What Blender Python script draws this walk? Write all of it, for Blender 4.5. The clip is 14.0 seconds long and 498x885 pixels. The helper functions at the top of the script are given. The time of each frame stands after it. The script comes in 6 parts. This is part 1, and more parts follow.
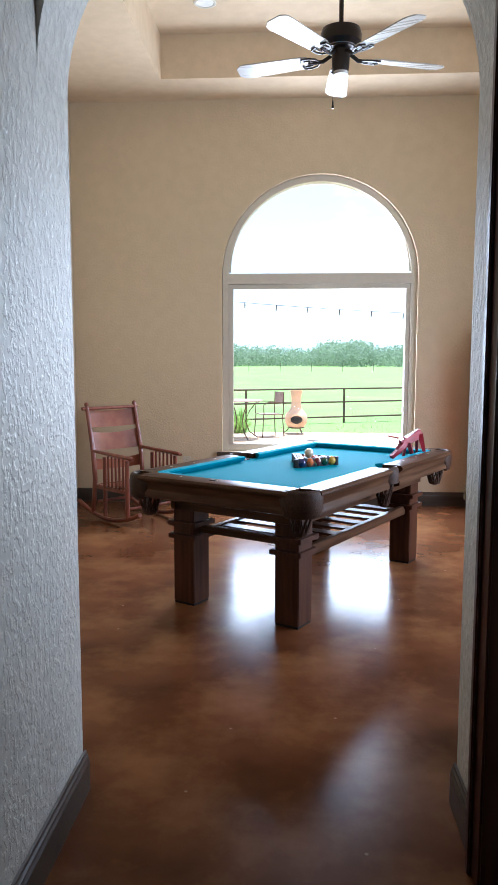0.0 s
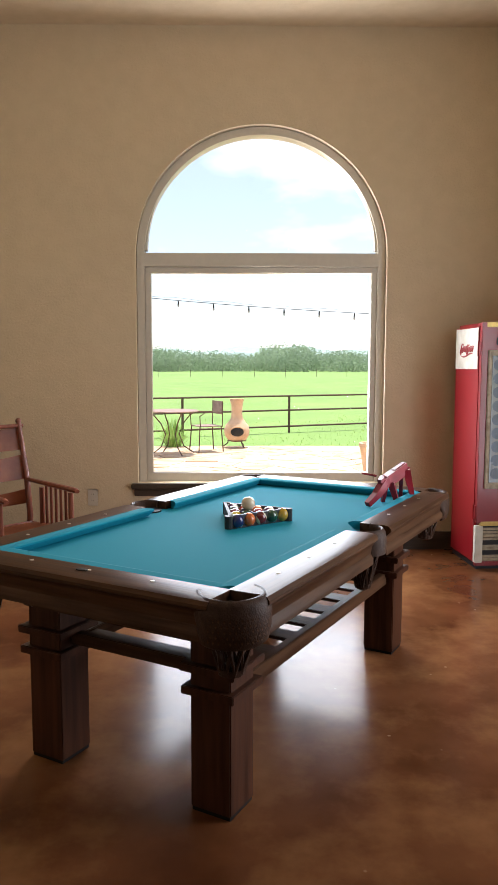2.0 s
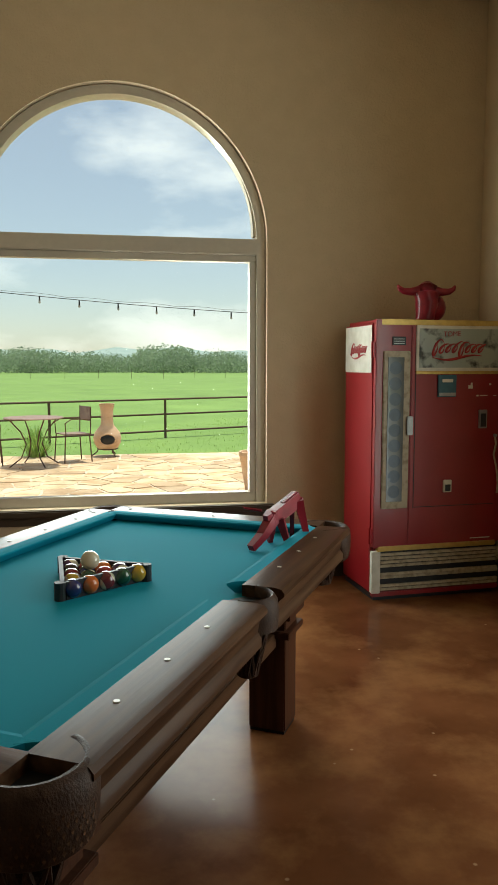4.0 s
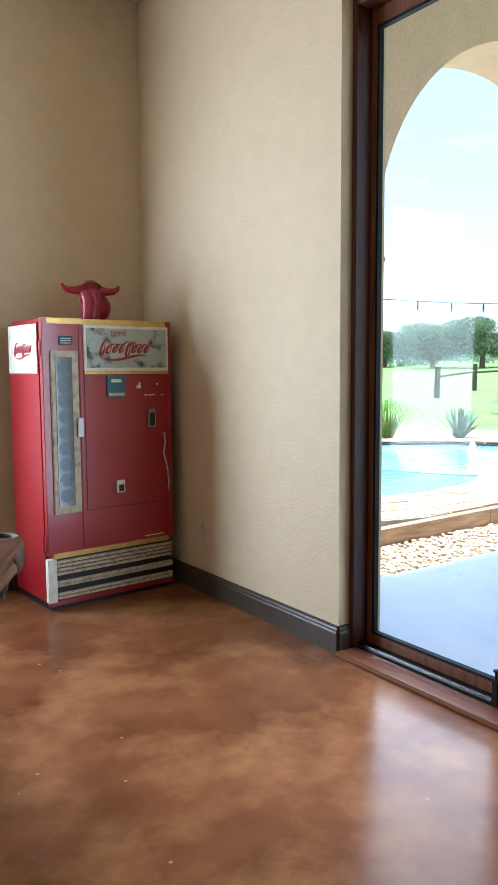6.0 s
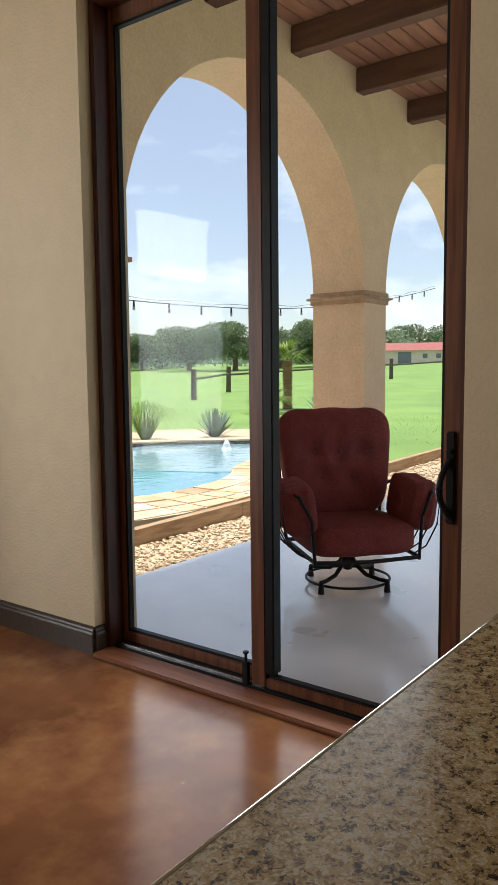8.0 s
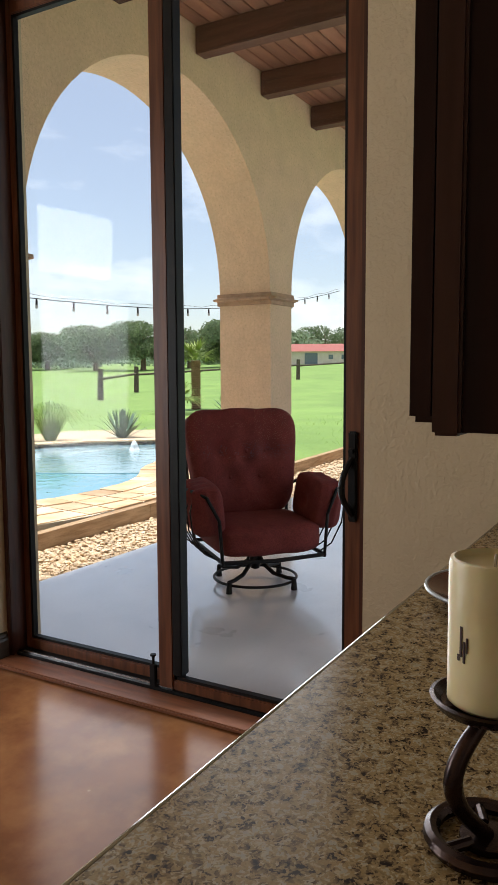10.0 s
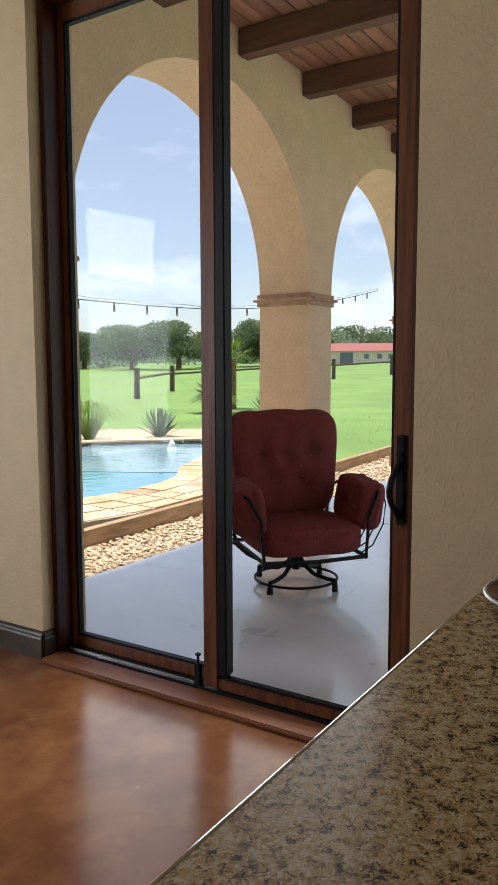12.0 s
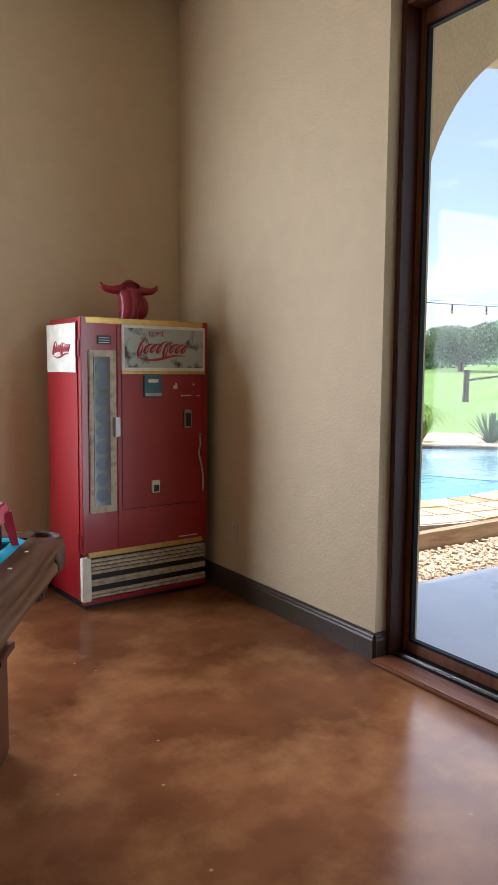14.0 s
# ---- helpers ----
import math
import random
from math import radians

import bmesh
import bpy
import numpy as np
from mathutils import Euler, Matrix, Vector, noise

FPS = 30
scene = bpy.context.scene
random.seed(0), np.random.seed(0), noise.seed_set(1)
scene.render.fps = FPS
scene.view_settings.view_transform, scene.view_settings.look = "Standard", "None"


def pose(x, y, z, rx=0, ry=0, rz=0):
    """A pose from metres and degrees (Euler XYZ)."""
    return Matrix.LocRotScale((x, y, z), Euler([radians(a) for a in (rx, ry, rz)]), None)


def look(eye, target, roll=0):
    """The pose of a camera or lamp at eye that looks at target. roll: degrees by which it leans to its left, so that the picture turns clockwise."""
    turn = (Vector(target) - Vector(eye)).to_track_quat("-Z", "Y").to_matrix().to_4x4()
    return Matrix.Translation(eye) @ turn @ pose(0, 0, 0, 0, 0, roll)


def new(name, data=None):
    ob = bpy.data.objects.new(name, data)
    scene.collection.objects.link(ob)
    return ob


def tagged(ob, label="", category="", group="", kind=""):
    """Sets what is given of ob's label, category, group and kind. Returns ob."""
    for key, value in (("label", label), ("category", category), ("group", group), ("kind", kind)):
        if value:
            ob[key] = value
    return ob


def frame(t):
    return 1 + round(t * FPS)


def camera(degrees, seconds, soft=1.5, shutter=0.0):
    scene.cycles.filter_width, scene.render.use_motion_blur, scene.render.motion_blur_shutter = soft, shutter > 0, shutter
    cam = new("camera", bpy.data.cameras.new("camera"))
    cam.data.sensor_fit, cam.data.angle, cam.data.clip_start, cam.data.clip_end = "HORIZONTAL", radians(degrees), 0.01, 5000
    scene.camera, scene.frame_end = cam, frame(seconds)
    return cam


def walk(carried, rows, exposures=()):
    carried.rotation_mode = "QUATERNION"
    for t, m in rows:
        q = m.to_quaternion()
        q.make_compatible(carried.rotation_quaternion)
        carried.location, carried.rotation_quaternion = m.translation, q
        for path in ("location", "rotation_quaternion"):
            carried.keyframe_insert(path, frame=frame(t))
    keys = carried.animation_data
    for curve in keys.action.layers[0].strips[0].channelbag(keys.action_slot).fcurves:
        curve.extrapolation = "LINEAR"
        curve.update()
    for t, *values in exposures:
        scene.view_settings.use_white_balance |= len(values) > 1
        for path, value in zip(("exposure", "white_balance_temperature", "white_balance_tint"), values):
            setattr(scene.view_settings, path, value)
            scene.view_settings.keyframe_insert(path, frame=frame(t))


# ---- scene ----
cam = camera(36.7, 14.0)
PATH = [
    (0, (-0.008, -0.005, 1.398), (-0.133, 1.979, 1.178), 0.1),
    (0.5, (-0.023, 0.404, 1.408), (-0.101, 2.391, 1.191), 0.1),
    (1.0, (-0.006, 0.825, 1.408), (-0.041, 2.814, 1.195), 0.05),
    (1.5, (0.010, 1.249, 1.404), (0.010, 3.238, 1.194), 0.0),
    (2.0, (0.038, 1.613, 1.392), (0.063, 3.602, 1.186), 0.1),
    (2.2, (0.056, 1.746, 1.394), (0.088, 3.735, 1.189), 0.1),
    (3.2, (0.124, 2.205, 1.400), (0.255, 4.190, 1.196), 0.0),
    (4.3, (0.174, 2.472, 1.406), (0.632, 4.408, 1.203), 0.0),
    (4.5, (0.175, 2.488, 1.408), (0.720, 4.402, 1.204), -0.05),
    (5.0, (0.175, 2.505, 1.412), (0.938, 4.342, 1.207), -0.1),
    (5.5, (0.178, 2.517, 1.403), (1.142, 4.258, 1.202), -0.2),
    (6.0, (0.190, 2.516, 1.384), (1.330, 4.153, 1.188), -0.35),
    (6.5, (0.190, 2.505, 1.364), (1.481, 4.020, 1.175), -0.4),
    (7.0, (0.195, 2.497, 1.358), (1.608, 3.899, 1.167), -0.45),
    (7.5, (0.206, 2.484, 1.357), (1.716, 3.781, 1.164), -0.55),
    (8.0, (0.216, 2.467, 1.359), (1.806, 3.665, 1.167), -0.55),
    (8.5, (0.219, 2.446, 1.364), (1.872, 3.555, 1.171), -0.55),
    (9.0, (0.220, 2.436, 1.365), (1.922, 3.470, 1.171), -0.5),
    (11.5, (0.221, 2.490, 1.355), (1.950, 3.476, 1.162), -0.26),
    (12.0, (0.184, 2.490, 1.374), (1.860, 3.564, 1.179), -0.15),
    (12.5, (0.173, 2.540, 1.364), (1.761, 3.741, 1.174), 0.22),
    (13.0, (0.165, 2.558, 1.368), (1.621, 3.917, 1.179), 0.41),
    (13.5, (0.149, 2.569, 1.375), (1.434, 4.090, 1.187), 0.59),
    (14.0, (0.150, 2.577, 1.393), (1.233, 4.247, 1.198), 0.5),
]
EXPOSURE = [(0.0, 1.2, 5200, 11), (0.9, 1.15, 5150, 10), (1.5, 0.95, 5600, 14), (2.2, 0.65, 6400, 14), (4.3, -0.05, 6700, -3), (4.6, 0.15, 6650, -2), (5.0, 0.9, 6450, 3), (5.5, 1.15, 5250, 5),
            (6.0, 1.2, 5150, 4), (6.5, 1.08, 5500, 6), (7.0, 0.6, 6100, 11), (7.5, 0.25, 6250, 9), (9.2, 0.23, 6400, 11), (11.3, 0.25, 6300, 9), (12.5, 0.13, 6200, 13), (13.5, 0.2, 6350, 15), (14.0, 0.55, 5750, 12)]
walk(cam, [(t, look(eye, target, roll)) for t, eye, target, roll in PATH], EXPOSURE)

# ---- world and light ----
world = bpy.data.worlds.new("sky")
scene.world = world
world.use_nodes = True
wn, wl = world.node_tree.nodes, world.node_tree.links
sky = wn.new("ShaderNodeTexSky")
sky.sky_type, sky.sun_disc = "NISHITA", False
sky.sun_elevation, sky.sun_rotation = radians(79), radians(25)
sky.air_density, sky.dust_density, sky.ozone_density = 1.0, 0.6, 1.0
# broken white clouds over the blue
coord = wn.new("ShaderNodeTexCoord")
mapping = wn.new("ShaderNodeMapping")
mapping.inputs["Scale"].default_value = (1.0, 1.0, 2.6)
mapping.inputs["Location"].default_value = (0.35, 0.1, 0.2)
clouds = wn.new("ShaderNodeTexNoise")
clouds.inputs["Scale"].default_value, clouds.inputs["Detail"].default_value, clouds.inputs["Roughness"].default_value = 2.6, 7.0, 0.55
ramp = wn.new("ShaderNodeValToRGB")
ramp.color_ramp.elements[0].position, ramp.color_ramp.elements[1].position = 0.46, 0.66
blend = wn.new("ShaderNodeMix")
blend.data_type = "RGBA"
blend.inputs["B"].default_value = (13.0, 13.0, 12.8, 1)
haze = wn.new("ShaderNodeMath")
haze.operation, haze.inputs[1].default_value = "MULTIPLY_ADD", 0.58
haze.inputs[2].default_value = 0.16
background = wn["Background"]
background.inputs["Strength"].default_value = 0.11
wl.new(coord.outputs["Generated"], mapping.inputs["Vector"])
wl.new(mapping.outputs["Vector"], clouds.inputs["Vector"])
wl.new(clouds.outputs["Fac"], ramp.inputs["Fac"])
wl.new(ramp.outputs["Color"], haze.inputs[0])
wl.new(haze.outputs["Value"], blend.inputs["Factor"])
wl.new(sky.outputs["Color"], blend.inputs["A"])
wl.new(blend.outputs["Result"], background.inputs["Color"])

sun = new("sun", bpy.data.lights.new("sun", "SUN"))
sun.data.energy, sun.data.angle, sun.data.color = 5.0, radians(4.0), (1.0, 0.95, 0.86)
sun.matrix_world = look((0.8, 1.7, 10.0), (0, 0, 0))


def window_light(name, centre, target, width, height, watts, color, spread=180):
    data = bpy.data.lights.new(name, "AREA")
    data.shape, data.size, data.size_y, data.energy, data.color = "RECTANGLE", width, height, watts, color
    data.spread = radians(spread)
    ob = new(name, data)
    ob.matrix_world = look(centre, target)
    return ob


DAY = (0.93, 0.97, 1.0)
window_light("window_sky_light", (0.198, 7.318, 1.31), (1.0, 0.0, 1.05), 1.62, 1.44, 60, DAY)
window_light("arch_sky_light", (0.198, 7.318, 2.5), (1.0, 0.0, 1.9), 1.25, 0.58, 24, DAY)
window_light("sliding_pane_light", (2.606, 3.835, 1.52), (-3.0, 3.835, 1.3), 0.66, 2.75, 22, DAY, 160)
window_light("fixed_pane_light", (2.606, 4.68, 1.53), (-3.0, 4.68, 1.3), 0.66, 2.72, 22, DAY, 160)


# ---- materials ----
def rgb(c):
    return (*c, 1.0)


def surf(name, dark, light, scale=6.0, rough=0.6, bump=0.0, bump_scale=60.0, stretch=(1, 1, 1), detail=5.0, metal=0.0,
         rough_vary=0.08, random_tint=0.0, big=0.0, spec=0.5, low=0.35, high=0.65, coat=0.0, bump_distance=0.01, island=False, plateau=False):
    """A surface that varies between two colours at a fine and a broad scale, with relief."""
    m = bpy.data.materials.new(name)
    m.use_nodes = True
    n, l = m.node_tree.nodes, m.node_tree.links
    bsdf = n["Principled BSDF"]
    co = n.new("ShaderNodeTexCoord")
    mp = n.new("ShaderNodeMapping")
    mp.inputs["Scale"].default_value = stretch
    l.new(co.outputs["Object"], mp.inputs["Vector"])
    tex = n.new("ShaderNodeTexNoise")
    tex.inputs["Scale"].default_value, tex.inputs["Detail"].default_value = scale, detail
    l.new(mp.outputs["Vector"], tex.inputs["Vector"])
    cr = n.new("ShaderNodeValToRGB")
    cr.color_ramp.elements[0].position, cr.color_ramp.elements[0].color = low, rgb(dark)
    cr.color_ramp.elements[1].position, cr.color_ramp.elements[1].color = high, rgb(light)
    l.new(tex.outputs["Fac"], cr.inputs["Fac"])
    colour = cr.outputs["Color"]
    if big:
        wide = n.new("ShaderNodeTexNoise")
        wide.inputs["Scale"].default_value, wide.inputs["Detail"].default_value = scale * 0.13, 3.0
        l.new(mp.outputs["Vector"], wide.inputs["Vector"])
        br = n.new("ShaderNodeMapRange")
        br.inputs["From Min"].default_value, br.inputs["From Max"].default_value = 0.3, 0.7
        br.inputs["To Min"].default_value, br.inputs["To Max"].default_value = 1.0 - big, 1.0 + big
        l.new(wide.outputs["Fac"], br.inputs["Value"])
        hs = n.new("ShaderNodeHueSaturation")
        l.new(br.outputs["Result"], hs.inputs["Value"])
        l.new(colour, hs.inputs["Color"])
        colour = hs.outputs["Color"]
    if random_tint:
        info = n.new("ShaderNodeNewGeometry" if island else "ShaderNodeObjectInfo")
        rr = n.new("ShaderNodeMapRange")
        rr.inputs["To Min"].default_value, rr.inputs["To Max"].default_value = 1.0 - random_tint, 1.0 + random_tint
        l.new(info.outputs["Random Per Island" if island else "Random"], rr.inputs["Value"])
        hs2 = n.new("ShaderNodeHueSaturation")
        l.new(rr.outputs["Result"], hs2.inputs["Value"])
        l.new(colour, hs2.inputs["Color"])
        colour = hs2.outputs["Color"]
    l.new(colour, bsdf.inputs["Base Color"])
    rv = n.new("ShaderNodeMapRange")
    rv.inputs["To Min"].default_value, rv.inputs["To Max"].default_value = max(0.02, rough - rough_vary), min(1.0, rough + rough_vary)
    l.new(tex.outputs["Fac"], rv.inputs["Value"])
    l.new(rv.outputs["Result"], bsdf.inputs["Roughness"])
    bsdf.inputs["Metallic"].default_value = metal
    bsdf.inputs["Specular IOR Level"].default_value = spec
    bsdf.inputs["Coat Weight"].default_value = coat
    bsdf.inputs["Coat Roughness"].default_value = 0.12
    if bump:
        bt = n.new("ShaderNodeTexNoise")
        bt.inputs["Scale"].default_value, bt.inputs["Detail"].default_value = bump_scale, 3.0
        l.new(mp.outputs["Vector"], bt.inputs["Vector"])
        bp = n.new("ShaderNodeBump")
        bp.inputs["Strength"].default_value, bp.inputs["Distance"].default_value = bump, bump_distance
        if plateau:
            pr = n.new("ShaderNodeMapRange")
            pr.inputs["From Min"].default_value, pr.inputs["From Max"].default_value = 0.47, 0.58
            l.new(bt.outputs["Fac"], pr.inputs["Value"])
            l.new(pr.outputs["Result"], bp.inputs["Height"])
        else:
            l.new(bt.outputs["Fac"], bp.inputs["Height"])
        l.new(bp.outputs["Normal"], bsdf.inputs["Normal"])
    return m


def wood(name, dark, light, scale=3.0, rough=0.4, along=0, coat=0.0, spec=0.35):
    stretch = [18.0, 18.0, 18.0]
    stretch[along] = 1.2
    return surf(name, dark, light, scale, rough, 0.15, scale * 2.5, stretch, 6.0, coat=coat, rough_vary=0.1, bump_distance=0.003, spec=spec)


def concrete_floor():
    m = surf("stained_concrete", (0.079, 0.0265, 0.0105), (0.172, 0.066, 0.0255), 2.4, 0.21, 0.12, 5.0, detail=9.0, rough_vary=0.08, big=0.0, low=0.3, high=0.72, bump_distance=0.004, spec=0.085)
    n, l = m.node_tree.nodes, m.node_tree.links
    bsdf = n["Principled BSDF"]
    old = bsdf.inputs["Base Color"].links[0].from_socket
    co = n["Texture Coordinate"]
    veil = n.new("ShaderNodeTexNoise")
    veil.inputs["Scale"].default_value, veil.inputs["Detail"].default_value, veil.inputs["Roughness"].default_value = 2.3, 9.0, 0.6
    l.new(co.outputs["Object"], veil.inputs["Vector"])
    vr = n.new("ShaderNodeValToRGB")
    vr.color_ramp.elements[0].position, vr.color_ramp.elements[1].position = 0.46, 0.76
    l.new(veil.outputs["Fac"], vr.inputs["Fac"])
    mx = n.new("ShaderNodeMix")
    mx.data_type = "RGBA"
    mx.inputs["B"].default_value = (0.25, 0.114, 0.043, 1)
    l.new(vr.outputs["Color"], mx.inputs["Factor"])
    l.new(old, mx.inputs["A"])
    flecks = n.new("ShaderNodeTexVoronoi")
    flecks.inputs["Scale"].default_value = 5.5
    l.new(co.outputs["Object"], flecks.inputs["Vector"])
    fr = n.new("ShaderNodeValToRGB")
    fr.color_ramp.elements[0].position, fr.color_ramp.elements[0].color = 0.02, (0.5, 0.5, 0.5, 1)
    fr.color_ramp.elements[1].position, fr.color_ramp.elements[1].color = 0.045, (0, 0, 0, 1)
    l.new(flecks.outputs["Distance"], fr.inputs["Fac"])
    mx2 = n.new("ShaderNodeMix")
    mx2.data_type = "RGBA"
    mx2.inputs["B"].default_value = (0.42, 0.28, 0.16, 1)
    l.new(fr.outputs["Color"], mx2.inputs["Factor"])
    l.new(mx.outputs["Result"], mx2.inputs["A"])
    l.new(mx2.outputs["Result"], bsdf.inputs["Base Color"])
    return m


def granite_mat():
    """Grains of tan, gold, brown and black in loose clusters, polished."""
    m = surf("granite", (0.1, 0.1, 0.1), (0.2, 0.2, 0.2), 70.0, 0.22, detail=6.0, rough_vary=0.05, spec=0.03)
    n, l = m.node_tree.nodes, m.node_tree.links
    bsdf = n["Principled BSDF"]
    co = n["Texture Coordinate"]
    warp, mixed = n.new("ShaderNodeTexNoise"), n.new("ShaderNodeMix")
    warp.inputs["Scale"].default_value, warp.inputs["Detail"].default_value = 90.0, 4.0
    mixed.data_type, mixed.blend_type = "RGBA", "LINEAR_LIGHT"
    mixed.inputs["Factor"].default_value = 0.009
    l.new(co.outputs["Object"], warp.inputs["Vector"])
    l.new(co.outputs["Object"], mixed.inputs["A"])
    l.new(warp.outputs["Color"], mixed.inputs["B"])
    cells, pick = n.new("ShaderNodeTexVoronoi"), n.new("ShaderNodeSeparateColor")
    cells.inputs["Scale"].default_value = 290.0
    l.new(mixed.outputs["Result"], cells.inputs["Vector"])
    l.new(cells.outputs["Color"], pick.inputs["Color"])
    lumps, total = n.new("ShaderNodeTexNoise"), n.new("ShaderNodeMath")
    lumps.inputs["Scale"].default_value, lumps.inputs["Detail"].default_value = 62.0, 6.0
    l.new(co.outputs["Object"], lumps.inputs["Vector"])
    total.operation, total.inputs[1].default_value = "MULTIPLY_ADD", 0.42
    l.new(pick.outputs["Red"], total.inputs[0])
    l.new(lumps.outputs["Fac"], total.inputs[2])
    cr = n.new("ShaderNodeValToRGB")
    e = cr.color_ramp.elements
    e[0].position, e[0].color = 0.45, (0.022, 0.014, 0.010, 1)
    e[1].position, e[1].color = 0.51, (0.085, 0.052, 0.026, 1)
    for p, c in ((0.60, (0.17, 0.112, 0.050, 1)), (0.70, (0.27, 0.185, 0.088, 1)), (0.80, (0.235, 0.145, 0.060, 1)), (0.87, (0.36, 0.275, 0.16, 1)), (0.95, (0.28, 0.235, 0.16, 1))):
        e.new(p).color = c
    l.new(total.outputs["Value"], cr.inputs["Fac"])
    l.new(cr.outputs["Color"], bsdf.inputs["Base Color"])
    return m


def glass_mat(name, tint=(1, 1, 1)):
    m = bpy.data.materials.new(name)
    m.use_nodes = True
    n, l = m.node_tree.nodes, m.node_tree.links
    n.remove(n["Principled BSDF"])
    clear, gloss, mx, fr = n.new("ShaderNodeBsdfTransparent"), n.new("ShaderNodeBsdfGlossy"), n.new("ShaderNodeMixShader"), n.new("ShaderNodeLayerWeight")
    clear.inputs["Color"].default_value = rgb(tint)
    gloss.inputs["Roughness"].default_value = 0.0
    fr.inputs["Blend"].default_value = 0.5
    power, scaled = n.new("ShaderNodeMath"), n.new("ShaderNodeMath")
    power.operation, power.inputs[1].default_value = "POWER", 5.0
    scaled.operation, scaled.inputs[1].default_value, scaled.inputs[2].default_value = "MULTIPLY_ADD", 0.9, 0.009
    l.new(fr.outputs["Facing"], power.inputs[0])
    l.new(power.outputs["Value"], scaled.inputs[0])
    l.new(scaled.outputs["Value"], mx.inputs["Fac"])
    l.new(clear.outputs["BSDF"], mx.inputs[1])
    l.new(gloss.outputs["BSDF"], mx.inputs[2])
    l.new(mx.outputs["Shader"], n["Material Output"].inputs["Surface"])
    return m


def plain(name, c, rough=0.5, metal=0.0, vary=0.12, bump=0.0, scale=25.0, coat=0.0):
    return surf(name, [v * (1 - vary) for v in c], [min(1, v * (1 + vary)) for v in c], scale, rough, bump, scale * 3, metal=metal, coat=coat, rough_vary=0.06)


M_WALL = surf("tan_wall_paint", (0.51, 0.400, 0.258), (0.54, 0.425, 0.278), 9.0, 0.72, 0.28, 58.0, big=0.015, bump_distance=0.004, plateau=True)
M_CEIL = surf("tan_ceiling_paint", (0.55, 0.425, 0.275), (0.60, 0.47, 0.31), 9.0, 0.75, 0.25, 50.0, bump_distance=0.005)
M_PLASTER = surf("knockdown_plaster", (0.44, 0.42, 0.37), (0.55, 0.53, 0.47), 34.0, 0.6, 0.45, 42.0, (1, 1, 0.85), big=0.03, bump_distance=0.004, plateau=True)
M_FLOOR = concrete_floor()
M_BASE = wood("baseboard_paint", (0.045, 0.032, 0.022), (0.06, 0.043, 0.03), 3.0, 0.35)
M_VINYL = plain("almond_vinyl", (0.50, 0.445, 0.36), 0.4, vary=0.03)
M_GLASS = glass_mat("window_glass")
M_DOORWOOD = wood("door_wood", (0.075, 0.024, 0.010), (0.15, 0.052, 0.022), 2.2, 0.4, along=2)
M_DOORDARK = wood("jamb_wood", (0.035, 0.010, 0.006), (0.065, 0.020, 0.010), 2.2, 0.4, along=2)
M_SILLWOOD = wood("sill_wood", (0.13, 0.045, 0.020), (0.23, 0.085, 0.04), 2.2, 0.45, along=1)
M_BLACK = surf("black_metal", (0.008, 0.0075, 0.0075), (0.012, 0.011, 0.011), 25.0, 0.45, rough_vary=0.06, spec=0.15)
M_STUCCO = surf("stucco", (0.66, 0.455, 0.29), (0.74, 0.52, 0.34), 40.0, 0.85, 0.6, 75.0, big=0.05, bump_distance=0.008)
M_IMPOST = surf("impost_stone", (0.36, 0.225, 0.14), (0.47, 0.30, 0.19), 12.0, 0.8, 0.3, 60.0, bump_distance=0.004)
M_PATIO = surf("patio_concrete", (0.70, 0.72, 0.735), (0.80, 0.815, 0.825), 3.0, 0.3, 0.15, 20.0, big=0.08, detail=8.0, bump_distance=0.003, coat=1.0)
M_PATIO.node_tree.nodes["Principled BSDF"].inputs["Coat IOR"].default_value = 1.7
M_PLANK = surf("ceiling_plank", (0.22, 0.095, 0.055), (0.34, 0.16, 0.095), 1.4, 0.6, 0.1, 8.0, (1.2, 9, 9), 6.0, bump_distance=0.003, random_tint=0.18, island=True)
M_BEAM = wood("beam_wood", (0.10, 0.045, 0.030), (0.16, 0.072, 0.048), 1.2, 0.6, along=1)
M_GRASS = surf("grass_ground", (0.135, 0.235, 0.048), (0.185, 0.30, 0.068), 0.35, 0.9, 0.4, 9.0, big=0.08, detail=10.0, bump_distance=0.04)
M_GRANITE = granite_mat()


# ---- builders ----
def bm_new():
    return bmesh.new()


def box(bm, x0, x1, y0, y1, z0, z1, bevel=0.0):
    out = bmesh.ops.create_cube(bm, size=1.0, matrix=Matrix.Translation(((x0 + x1) / 2, (y0 + y1) / 2, (z0 + z1) / 2)) @ Matrix.Diagonal((abs(x1 - x0), abs(y1 - y0), abs(z1 - z0), 1)))
    if bevel:
        edges = list({e for v in out["verts"] for e in v.link_edges})
        bmesh.ops.bevel(bm, geom=edges, offset=bevel, segments=2, affect="EDGES", clamp_overlap=True)
    return bm


def rod(bm, a, b, r0, r1=None, n=10):
    a, b = Vector(a), Vector(b)
    turn = (b - a).to_track_quat("Z", "Y").to_matrix().to_4x4()
    bmesh.ops.create_cone(bm, cap_ends=True, segments=n, radius1=r0, radius2=r0 if r1 is None else r1, depth=(b - a).length,
                          matrix=Matrix.Translation((a + b) / 2) @ turn)
    return bm


def ball(bm, c, r, squash=(1, 1, 1), n=14):
    bmesh.ops.create_uvsphere(bm, u_segments=n, v_segments=max(6, n // 2), radius=r, matrix=Matrix.Translation(c) @ Matrix.Diagonal((*squash, 1)))
    return bm


